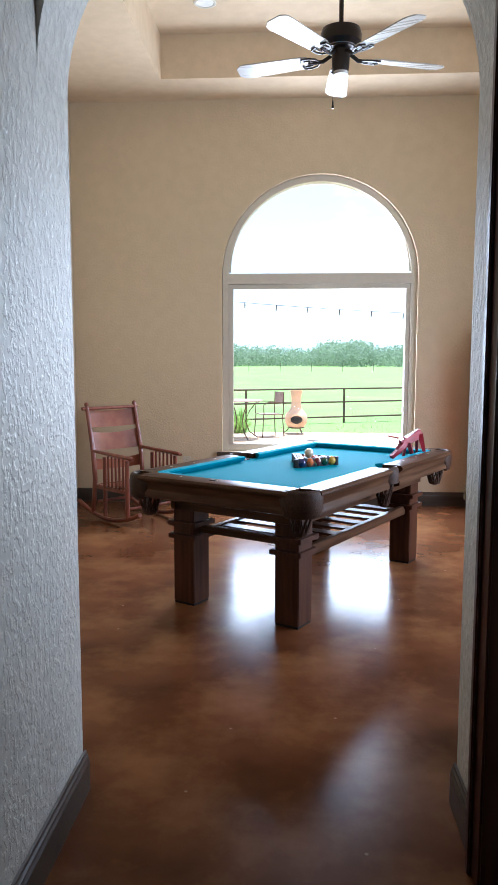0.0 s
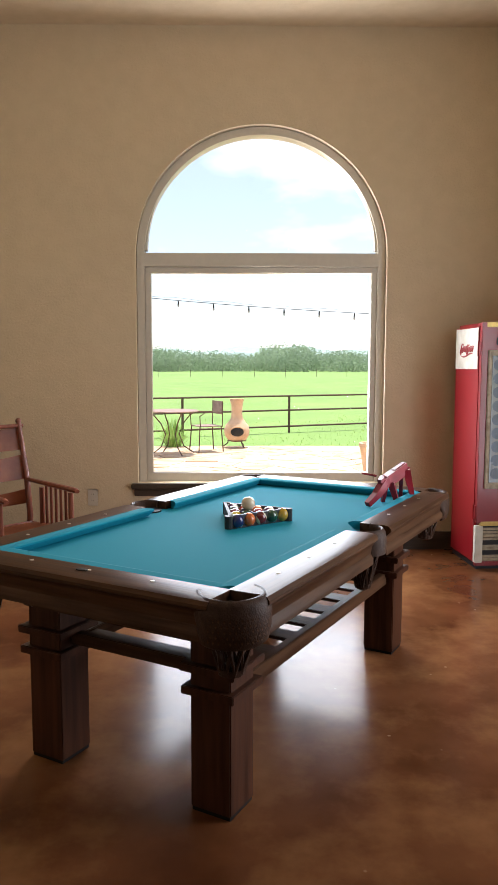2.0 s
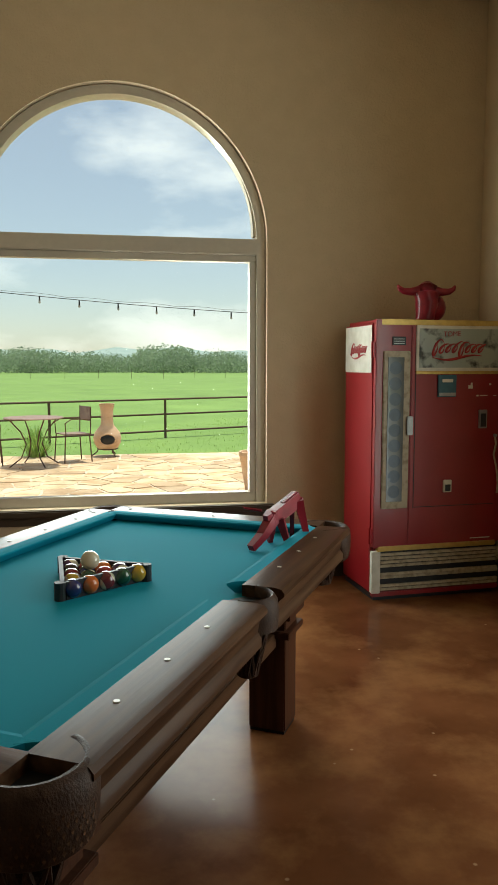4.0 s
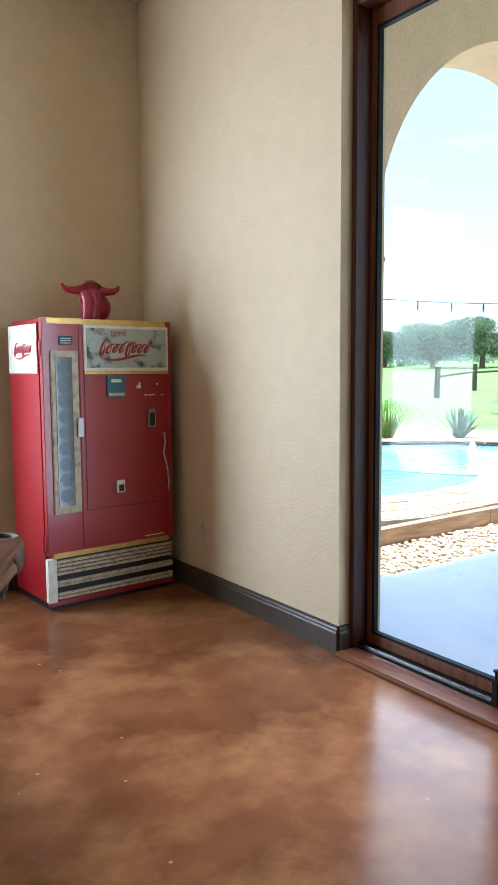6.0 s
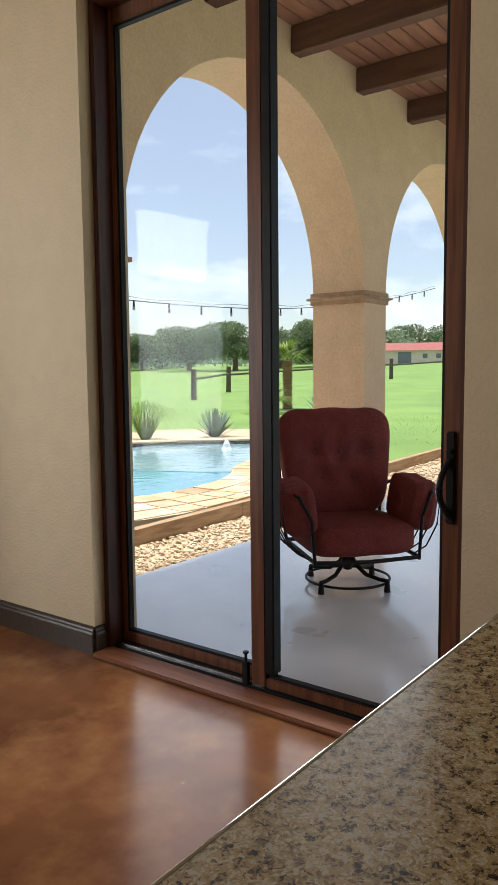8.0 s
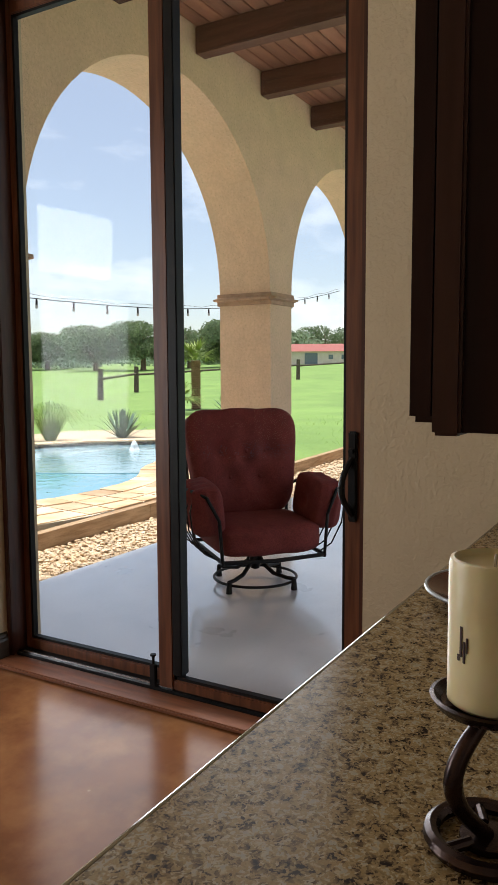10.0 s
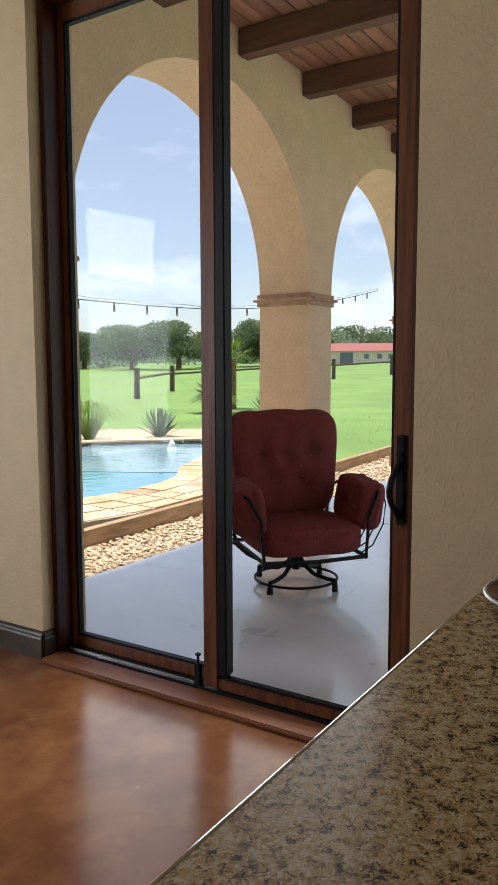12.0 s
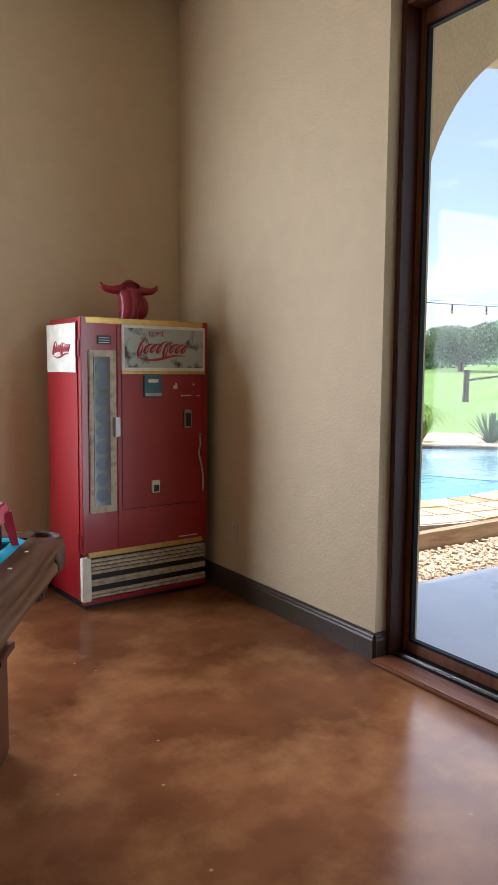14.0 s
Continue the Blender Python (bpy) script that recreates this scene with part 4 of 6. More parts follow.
# ---- bull head ornament on the machine ----
bm = bm_new()
ball(bm, (0, 0, 0), 0.1, n=20)
bmesh.ops.transform(bm, matrix=Matrix.Translation((0.04, 0.045, 0.088)) @ Matrix.Diagonal((0.92, 1.0, 0.93, 1)), verts=bm.verts)
tube(bm, [(-0.015, -0.02, 0.209), (-0.018, -0.03, 0.20), (-0.02, -0.038, 0.165), (-0.022, -0.045, 0.11), (-0.03, -0.05, 0.05), (-0.033, -0.05, 0.01), (-0.033, -0.05, 0.002)], [0.045, 0.066, 0.078, 0.070, 0.060, 0.056, 0.045], 14)
for sgn in (-1, 1):
    tube(bm, [(-0.02 + sgn * 0.05, -0.035, 0.185), (-0.02 + sgn * 0.10, -0.035, 0.178), (-0.02 + sgn * 0.145, -0.035, 0.182), (-0.02 + sgn * 0.172, -0.035, 0.198), (-0.02 + sgn * 0.182, -0.035, 0.218)], [0.03, 0.024, 0.02, 0.015, 0.006], 12)
one("bull_head_ornament", bm, M_BULL, "glossy dark red ceramic bull head ornament", "ornament", smooth=True, at=MACHINE @ pose(0.42, 0.20, MH - 0.004, 0, 0, -6))

# ---- ceiling fan and downlight ----
M_BRONZE = plain("dark_bronze", (0.020, 0.014, 0.012), 0.35, 0.6)
M_BLADE = surf("pale_fan_blade", (0.34, 0.32, 0.28), (0.42, 0.40, 0.36), 4.0, 0.28, stretch=(1, 9, 1), coat=0.3)
FX, FY, FZ = 0.24, 4.75, 3.19
fan = thing("ceiling_fan", "dark bronze ceiling fan with five pale blades", "ceiling fan", at=pose(FX, FY, 0))
part("downrod", rod(bm_new(), (0, 0, FZ + 0.18), (0, 0, TRAY - 0.07), 0.014), M_BRONZE, fan)
part("canopy", lathe(bm_new(), [(0.02, TRAY - 0.09), (0.05, TRAY - 0.07), (0.07, TRAY - 0.02), (0.07, TRAY)], n=24), M_BRONZE, fan, smooth=True)
part("motor", lathe(bm_new(), [(0.02, FZ + 0.19), (0.06, FZ + 0.185), (0.115, FZ + 0.165), (0.125, FZ + 0.13), (0.122, FZ + 0.09), (0.09, FZ + 0.07), (0.085, FZ + 0.055), (0.05, FZ + 0.05)], n=32), M_BRONZE, fan, "dark bronze motor housing", True)
part("motor_ring", lathe(bm_new(), [(0.083, FZ + 0.072), (0.092, FZ + 0.066), (0.083, FZ + 0.06)], n=32), M_STEEL, fan)
part("switch_cup", lathe(bm_new(), [(0.055, FZ + 0.055), (0.052, FZ - 0.05), (0.046, FZ - 0.075), (0.001, FZ - 0.08)], n=24), M_BRONZE, fan, smooth=True)
part("bottom_cap", lathe(bm_new(), [(0.047, FZ - 0.076), (0.04, FZ - 0.092), (0.001, FZ - 0.096)], n=24), M_BLADE, fan)
for k in range(5):
    turn = Matrix.Rotation(radians(90 + 72 * k), 4, "Z")
    bm = bm_new()
    tube(bm, [(0.06, 0, FZ + 0.03), (0.11, 0, FZ + 0.0), (0.155, 0, FZ + 0.0), (0.2, 0.0, FZ + 0.005)], 0.012, 8)
    for sgn in (-1, 1):
        tube(bm, [(0.13, 0, FZ), (0.15, sgn * 0.035, FZ), (0.19, sgn * 0.05, FZ), (0.235, sgn * 0.05, FZ), (0.245, sgn * 0.02, FZ)], 0.006, 6)
        tube(bm, [(0.16, 0, FZ), (0.185, sgn * 0.025, FZ), (0.225, sgn * 0.026, FZ)], 0.005, 6)
    bmesh.ops.transform(bm, matrix=turn @ Matrix.Translation((0, 0, FZ)) @ Matrix.Rotation(radians(11), 4, "X") @ Matrix.Translation((0, 0, -FZ)), verts=bm.verts)
    iron = part("blade_iron", bm, M_BRONZE, fan, "scrolled dark bronze blade bracket", True)
    bm = bm_new()
    slab(bm, [(0.2, -0.05), (0.22, -0.058), (0.60, -0.072), (0.64, -0.062), (0.665, -0.035), (0.66, 0.04), (0.63, 0.068), (0.60, 0.072), (0.22, 0.058), (0.2, 0.05)], "z", 0.006, 0.013)
    bmesh.ops.transform(bm, matrix=turn @ Matrix.Translation((0, 0, FZ)) @ Matrix.Rotation(radians(11), 4, "X"), verts=bm.verts)
    part("blade", bm, M_BLADE, fan, "pale whitewashed fan blade")
part("pull_chain", rod(bm_new(), (-0.045, -0.02, FZ - 0.07), (-0.045, -0.02, FZ - 0.24), 0.0018, n=5), M_BRONZE, fan)
part("chain_pull", rod(bm_new(), (-0.045, -0.02, FZ - 0.29), (-0.045, -0.02, FZ - 0.24), 0.008, 0.003, 8), M_BRONZE, fan)
dl = thing("downlight", "round white recessed ceiling downlight, switched off", "downlight", at=pose(-0.74, 6.1, 0))
part("trim_ring", tube(bm_new(), [(0.078 * math.cos(2 * math.pi * k / 28), 0.078 * math.sin(2 * math.pi * k / 28), TRAY - 0.004) for k in range(28)], 0.012, 6, True, 0.5), M_WHITE, dl)
part("lens", rod(bm_new(), (0, 0, TRAY - 0.005), (0, 0, TRAY - 0.001), 0.066, n=28), plain("frosted_lens", (0.75, 0.75, 0.72), 0.4), dl)


def outlet(m, label):
    o = thing("wall_outlet", label, "outlet", at=m)
    part("cover_plate", box(bm_new(), -0.038, 0.038, 0, 0.006, -0.062, 0.062, 0.003), M_VINYL, o)
    for z in (-0.024, 0.024):
        sk = part("socket", box(bm_new(), -0.017, 0.017, 0.006, 0.008, z - 0.016, z + 0.016, 0.0015), M_VINYL, o)
        for x in (-0.007, 0.006):
            part("slot", box(bm_new(), x, x + 0.002, 0.008, 0.0086, z - 0.003, z + 0.008), M_DARK, sk)


outlet(pose(-1.064, YN, 0.398, 0, 0, 180), "almond wall outlet on the tan wall")
outlet(pose(XE, 6.46, 0.39, 0, 0, 90), "almond wall outlet beside the vending machine")

# ---- rocking chair ----
M_ROCK = wood("rocker_wood", (0.125, 0.033, 0.018), (0.21, 0.062, 0.034), 2.0, 0.35, along=2, coat=0.3)
M_HIDE = surf("saddle_leather", (0.31, 0.095, 0.043), (0.41, 0.145, 0.066), 9.0, 0.38, 0.25, 70.0, big=0.1, bump_distance=0.003)
rk = thing("rocking_chair", "red-brown wooden rocking chair with leather slings", "rocking chair", at=pose(-1.42, 6.44, 0, 0, 0, -42))
HWC = 0.255
for sy in (-1, 1):
    y = sy * HWC
    part("rocker", tube(bm_new(), [(-0.04 + 0.92 * (k / 16 - 0.5), y, 0.024 + 0.42 * (k / 16 - 0.5) ** 2) for k in range(17)], 0.022, 8, flat=0.85), M_ROCK, rk, smooth=True)
    part("front_post", rod(bm_new(), (0.25, y, 0.06), (0.25, y, 0.56), 0.02, 0.017), M_ROCK, rk, smooth=True)
    part("side_post", rod(bm_new(), (-0.08, y, 0.05), (-0.08, y, 0.56), 0.019, 0.017), M_ROCK, rk, smooth=True)
    part("back_post", tube(bm_new(), [(-0.27, y, 0.06), (-0.23, y, 0.35), (-0.26, y, 0.62), (-0.345, y, 0.99)], [0.02, 0.022, 0.021, 0.016], 10), M_ROCK, rk, smooth=True)
    part("finial", ball(bm_new(), (-0.348, y, 1.0), 0.021, n=12), M_ROCK, rk, smooth=True)
    part("arm", tube(bm_new(), [(-0.26, y, 0.60), (-0.05, y, 0.592), (0.2, y, 0.585), (0.30, y, 0.58), (0.325, y, 0.575)], [0.02, 0.024, 0.026, 0.026, 0.018], 10, flat=0.7), M_ROCK, rk, smooth=True)
    part("side_rail", box(bm_new(), -0.22, 0.24, y - 0.012, y + 0.012, 0.275, 0.31, 0.005), M_ROCK, rk)
    for k in range(5):
        x = -0.025 + 0.055 * k
        part("spindle", rod(bm_new(), (x, y, 0.30), (x, y, 0.575), 0.010), M_ROCK, rk, smooth=True)
for x, z in ((0.25, 0.30), (0.24, 0.15), (-0.2, 0.16), (-0.21, 0.30)):
    part("stretcher", rod(bm_new(), (x, -HWC, z), (x, HWC, z), 0.013), M_ROCK, rk, smooth=True)
part("top_rail", rod(bm_new(), (-0.347, -HWC - 0.045, 0.965), (-0.347, HWC + 0.03, 0.965), 0.015), M_ROCK, rk, smooth=True)


def sling(bm, z0, z1, sag, bow):
    """A leather band across the back posts, dipping between them."""
    rows = []
    for i in range(7):
        q = i / 6
        row = []
        for k in range(15):
            w = k / 14
            dip = sag * 4 * w * (1 - w)
            z = z0 + (z1 - z0) * q - dip * (0.35 + 0.65 * q)
            xb = -0.24 - max(0, z - 0.55) * 0.235 - 0.02
            row.append(bm.verts.new((xb - bow * 4 * w * (1 - w), -HWC - 0.01 + 2 * (HWC + 0.01) * w, z)))
        rows.append(row)
    for a, b in zip(rows, rows[1:]):
        for k in range(14):
            bm.faces.new((a[k], a[k + 1], b[k + 1], b[k]))
    bmesh.ops.solidify(bm, geom=bm.faces[:], thickness=0.012)
    return bm


part("back_sling", sling(bm_new(), 0.80, 0.955, 0.018, 0.03), M_HIDE, rk, "red-brown leather back band", True)
part("back_sling", sling(bm_new(), 0.60, 0.77, 0.03, 0.04), M_HIDE, rk, "red-brown leather back band", True)
part("back_sling", sling(bm_new(), 0.43, 0.535, 0.03, 0.04), M_HIDE, rk, "red-brown leather back band", True)
bm = bm_new()
rows = []
for i in range(9):
    q = i / 8
    rows.append([bm.verts.new((-0.2 + 0.45 * q, -HWC + 2 * HWC * k / 10, 0.305 + 0.04 * q - 0.05 * math.sin(math.pi * k / 10) * math.sin(math.pi * q))) for k in range(11)])
for a, b in zip(rows, rows[1:]):
    for k in range(10):
        bm.faces.new((a[k], a[k + 1], b[k + 1], b[k]))
bmesh.ops.solidify(bm, geom=bm.faces[:], thickness=0.012)
part("seat_sling", bm, M_HIDE, rk, "red-brown leather seat sling", True)

# ---- bar counter, cabinets and what stands on the counter ----
M_CAB = wood("cabinet_wood", (0.014, 0.004, 0.003), (0.028, 0.008, 0.005), 2.0, 0.4, along=2, spec=0.12)
M_CABB = wood("cabinet_frame_wood", (0.03, 0.010, 0.006), (0.055, 0.02, 0.011), 2.0, 0.4, along=2, spec=0.15)
CX0 = 0.64
cabn = thing("base_cabinet", "dark stained wooden base cabinet under the granite counter", "cabinet")
part("carcass", box(bm_new(), CX0 + 0.03, XE - 0.006, YS + 0.006, 2.83, 0.1, 0.873), M_CAB, cabn)
part("toe_kick", box(bm_new(), CX0 + 0.05, XE - 0.006, YS + 0.006, 2.77, 0.0, 0.1), M_BLACK, cabn)
for k in range(4):
    x0 = CX0 + 0.05 + 0.465 * k
    dd = part("door", box(bm_new(), x0, x0 + 0.45, 2.83, 2.85, 0.12, 0.86, 0.004), M_CAB, cabn)
    part("knob", ball(bm_new(), (x0 + 0.41, 2.862, 0.78), 0.014, n=10), M_BRONZE, dd, smooth=True)
ctop = thing("granite_countertop", "polished brown and black speckled granite countertop", "countertop")
part("slab", box(bm_new(), CX0, XE - 0.003, YS + 0.003, 2.907, 0.885, 0.915, 0.006), M_GRANITE, ctop)
part("front_edge", box(bm_new(), CX0, XE - 0.003, 2.88, 2.9055, 0.862, 0.8848, 0.002), M_GRANITE, ctop, "laminated polished front edge")
# paler, glossier rod added along the polished edge to bring out its highlight
M_ARRIS = plain("polished_arris", (0.30, 0.24, 0.16), 0.12, coat=1.0)
part("polished_arris", rod(bm_new(), (CX0 + 0.004, 2.9045, 0.9125), (XE - 0.006, 2.9045, 0.9125), 0.0035, n=8), M_ARRIS, ctop, "polished edge of the slab, a paler rod added for its highlight", True)
one("side_splash", box(bm_new(), XE - 0.024, XE - 0.004, YS + 0.024, 2.90, 0.916, 1.016, 0.002), M_GRANITE, "speckled granite side splash against the wall", "backsplash")
one("back_splash", box(bm_new(), CX0, XE - 0.026, YS + 0.003, YS + 0.022, 0.916, 1.016, 0.002), M_GRANITE, "speckled granite back splash along the wall", "backsplash")
uc = thing("wall_cabinet", "dark cherry stained wooden wall cabinet over the counter", "cabinet")
UX0, UX1 = 0.68, 1.75
part("carcass", box(bm_new(), UX0 + 0.006, UX1, YS + 0.004, 2.572, 1.322, 2.55), M_CAB, uc)
part("face_frame", box(bm_new(), UX0, UX0 + 0.05, 2.572, 2.590, 1.32, 2.55, 0.002), M_CABB, uc, "lighter brown face frame stile")
part("face_frame", box(bm_new(), UX1 - 0.05, UX1, 2.572, 2.590, 1.32, 2.55, 0.002), M_CABB, uc)
part("face_frame", box(bm_new(), UX0 + 0.05, UX1 - 0.05, 2.572, 2.590, 1.32, 1.37, 0.002), M_CABB, uc)
for a, b in ((UX0 + 0.012, UX0 + 0.53), (UX0 + 0.54, UX1 - 0.012)):
    dd = part("door", box(bm_new(), a, b, 2.590, 2.609, 1.327, 2.54, 0.004), M_CAB, uc)
    part("door_panel", box(bm_new(), a + 0.06, b - 0.06, 2.606, 2.614, 1.39, 2.47, 0.006), M_CAB, dd)
    part("knob", ball(bm_new(), (b - 0.03, 2.622, 1.42), 0.013, n=10), M_BRONZE, dd, smooth=True)

M_IRON = surf("dark_wrought_iron", (0.022, 0.010, 0.008), (0.045, 0.022, 0.016), 30.0, 0.25, 0.3, 60.0, metal=0.7, bump_distance=0.003)
M_WAX = surf("cream_wax", (0.66, 0.53, 0.29), (0.72, 0.60, 0.35), 12.0, 0.4, 0.1, 30.0)
M_WAX.node_tree.nodes["Principled BSDF"].inputs["Subsurface Weight"].default_value = 0.35
M_WAX.node_tree.nodes["Principled BSDF"].inputs["Subsurface Radius"].default_value = (0.04, 0.02, 0.008)
HX, HY = 0.909, 2.596
ch = thing("candle_holder", "dark wrought iron candle holder with a curved stem", "candle holder", at=pose(HX, HY, 0.915))
part("base_ring", tube(bm_new(), [(0.052 * math.cos(2 * math.pi * k / 24), 0.052 * math.sin(2 * math.pi * k / 24), 0.008) for k in range(24)], 0.008, 8, True), M_IRON, ch, smooth=True)
part("base_plate", lathe(bm_new(), [(0.001, 0.003), (0.026, 0.004), (0.026, 0.010), (0.001, 0.012)], n=20), M_IRON, ch)
for k in range(3):
    a = 2 * math.pi * k / 3 + 0.4
    part("base_spoke", rod(bm_new(), (0.02 * math.cos(a), 0.02 * math.sin(a), 0.008), (0.052 * math.cos(a), 0.052 * math.sin(a), 0.008), 0.006), M_IRON, ch)
part("stem", tube(bm_new(), [(-0.034 * math.sin(math.pi * k / 14), 0.025 * math.sin(math.pi * k / 14), 0.01 + 0.122 * k / 14) for k in range(15)], [0.007 + 0.002 * math.sin(math.pi * k / 14) for k in range(15)], 10), M_IRON, ch, smooth=True)
part("dish", lathe(bm_new(), [(0.001, 0.130), (0.035, 0.131), (0.05, 0.136), (0.056, 0.145), (0.052, 0.146), (0.045, 0.139), (0.001, 0.138)], n=32), M_IRON, ch, smooth=True)
cd = thing("candle", "thick cream pillar candle with dark brown markings", "candle", at=pose(HX, HY, 0.915))
part("wax", lathe(bm_new(), [(0.001, 0.1395), (0.036, 0.1395), (0.040, 0.143), (0.0405, 0.269), (0.039, 0.275), (0.036, 0.276), (0.032, 0.270), (0.001, 0.264)], n=40), M_WAX, cd, smooth=True)
part("wick", tube(bm_new(), [(0, 0, 0.263), (0.001, 0, 0.272), (0.004, 0, 0.278)], 0.0014, 5), M_CREAM, cd)
M_MARK = plain("burnt_mark", (0.05, 0.018, 0.012), 0.6)
for ang, z, w, h in ((150, 0.205, 0.003, 0.028), (155, 0.196, 0.0025, 0.02), (159, 0.203, 0.002, 0.014), (146, 0.19, 0.003, 0.006), (206, 0.205, 0.003, 0.007), (210, 0.198, 0.006, 0.003), (203, 0.193, 0.002, 0.003), (213, 0.209, 0.003, 0.003)):
    bm = bm_new()
    box(bm, 0.0402, 0.0412, -w / 2, w / 2, z - h / 2, z + h / 2, 0.0004)
    bmesh.ops.transform(bm, matrix=Matrix.Rotation(radians(ang), 4, "Z"), verts=bm.verts)
    part("painted_mark", bm, M_MARK, cd, "dark brown painted mark")
pl = thing("display_plate", "shiny dark reddish metal tray on the granite counter", "tray", at=pose(1.650, 2.715, 0.915))
M_TRAY = surf("copper_glaze", (0.06, 0.02, 0.012), (0.16, 0.06, 0.035), 8.0, 0.12, metal=0.6)
part("dish", lathe(bm_new(), [(0.001, 0.012), (0.09, 0.014), (0.15, 0.028), (0.158, 0.034), (0.155, 0.038), (0.148, 0.034), (0.088, 0.020), (0.001, 0.018)], n=40), M_TRAY, pl, smooth=True)
part("rim", tube(bm_new(), [(0.157 * math.cos(2 * math.pi * k / 40), 0.157 * math.sin(2 * math.pi * k / 40), 0.036) for k in range(40)], 0.004, 6, True), M_STEEL, pl, "bright metal rim", True)
part("stand", lathe(bm_new(), [(0.05, 0.0), (0.055, 0.004), (0.05, 0.013)], n=24), M_STEEL, pl, smooth=True)

# ---- patio armchair ----
M_CUSH = surf("burgundy_fabric", (0.125, 0.022, 0.021), (0.185, 0.040, 0.036), 120.0, 0.85, 0.3, 300.0, big=0.12, spec=0.2, bump_distance=0.002)
pc = thing("patio_armchair", "swivel patio armchair with burgundy cushions and dark metal frame", "armchair", at=pose(4.41, 4.835, -0.03, 0, 0, 229))
# local x faces forward


def pillow(bm, size, at, turn=(0, 0, 0), tuft=()):
    """A soft rounded cushion with a seam and buttons pulled in."""
    n = 16
    out = bmesh.ops.create_cube(bm, size=1.0)
    bmesh.ops.subdivide_edges(bm, edges=list({e for v in out["verts"] for e in v.link_edges}), cuts=n, use_grid_fill=True)
    verts = [v for v in bm.verts if v.tag is False]
    m = Matrix.Translation(at) @ Euler([radians(a) for a in turn]).to_matrix().to_4x4()
    for v in verts:
        p = v.co * 2
        r = max(abs(p.x), abs(p.y), abs(p.z))
        ln = (abs(p.x) ** 5 + abs(p.y) ** 5 + abs(p.z) ** 5) ** 0.2
        q = p * (r / ln if ln else 1)
        wob = 1 + 0.02 * math.sin(q.y * 9 + q.x * 4) * (1 - abs(q.z) * 0.4)
        d = 0.0
        for tx, ty in tuft:
            d += 0.50 * math.exp(-((q.y - tx) ** 2 + (q.z - ty) ** 2) / 0.020)
            d += 0.2 * math.exp(-((q.y - tx) ** 2) / 0.006)
        q = Vector((q.x * (1 - d) if tuft else q.x, q.y, q.z))
        v.co = m @ Vector((q.x * size[0] / 2 * wob, q.y * size[1] / 2, q.z * size[2] / 2 * wob))
        v.tag = True
    return bm


def pleated(bm, side):
    """Gathers the outer face of an arm cushion into upright pleats and dimples its inner face."""
    for v in bm.verts:
        out = v.co.y * side - 0.385
        if out > 0:
            v.co.y += side * 0.012 * math.sin(v.co.x * 75) * min(1.0, out / 0.06)
            v.co.z += 0.004 * math.sin(v.co.x * 75)
        else:
            v.co.y += side * 0.03 * math.exp(-((v.co.x - 0.12) ** 2 + (v.co.z - 0.55) ** 2) / 0.0015)
    return bm


part("seat_cushion", pillow(bm_new(), (0.66, 0.68, 0.20), (0.06, 0, 0.355)), M_CUSH, pc, "burgundy seat cushion", True)
bm = pillow(bm_new(), (0.21, 0.80, 0.72), (-0.27, 0, 0.77), (0, -13, 0), tuft=((-0.45, 0.15), (0.0, 0.1), (0.45, 0.15), (-0.25, -0.35), (0.25, -0.35)))
for v in bm.verts:
    v.co.y *= 0.80 + 0.25 * (v.co.z - 0.41) / 0.72
    v.co.x += 0.006 * math.sin(v.co.y * 26 + v.co.z * 5) * (v.co.z - 0.3)
dimples = []
for y, z in ((-0.17, 0.86), (0.0, 0.84), (0.17, 0.86), (-0.09, 0.66), (0.09, 0.66)):
    near = [v.co.copy() for v in bm.verts if abs(v.co.y - y) < 0.05 and abs(v.co.z - z) < 0.06 and v.co.x > -0.27]
    dimples.append(min(near, key=lambda c: c.x))
back = part("back_cushion", bm, M_CUSH, pc, "tufted burgundy back cushion", True)
for c in dimples:
    part("button", ball(bm_new(), (c.x + 0.004, c.y, c.z), 0.013, (0.5, 1, 1), 10), M_CUSH, back, smooth=True)
for sy in (-1, 1):
    part("arm_cushion", pleated(pillow(bm_new(), (0.42, 0.19, 0.31), (0.12, sy * 0.385, 0.55), (sy * -8, 5, 0)), sy), M_CUSH, pc, "burgundy arm cushion", True)
    bm = bm_new()
    tube(bm, [(0.36, sy * 0.33, 0.23), (0.36, sy * 0.35, 0.50), (0.34, sy * 0.42, 0.64), (0.25, sy * 0.475, 0.665), (0.0, sy * 0.485, 0.66), (-0.25, sy * 0.45, 0.64), (-0.33, sy * 0.40, 0.60)], 0.011, 8)
    fr = part("arm_frame", bm, M_BLACK, pc, "dark bent metal arm frame", True)
    for x in (0.27, 0.18, 0.08, -0.03, -0.14):
        part("arm_bar", tube(bm_new(), [(x, sy * 0.475, 0.66), (x, sy * 0.505, 0.55), (x, sy * 0.49, 0.42), (x, sy * 0.42, 0.29), (x, sy * 0.33, 0.24)], 0.005, 6), M_BLACK, fr, smooth=True)
part("seat_frame", tube(bm_new(), [(0.36, -0.33, 0.245), (0.37, 0.0, 0.235), (0.36, 0.33, 0.245), (-0.30, 0.33, 0.245), (-0.30, -0.33, 0.245)], 0.014, 8, True), M_BLACK, pc)
part("back_frame", tube(bm_new(), [(-0.30, -0.33, 0.245), (-0.33, -0.36, 0.6), (-0.43, -0.36, 1.0), (-0.45, 0.0, 1.05), (-0.43, 0.36, 1.0), (-0.33, 0.36, 0.6), (-0.30, 0.33, 0.245)], 0.012, 8), M_BLACK, pc)
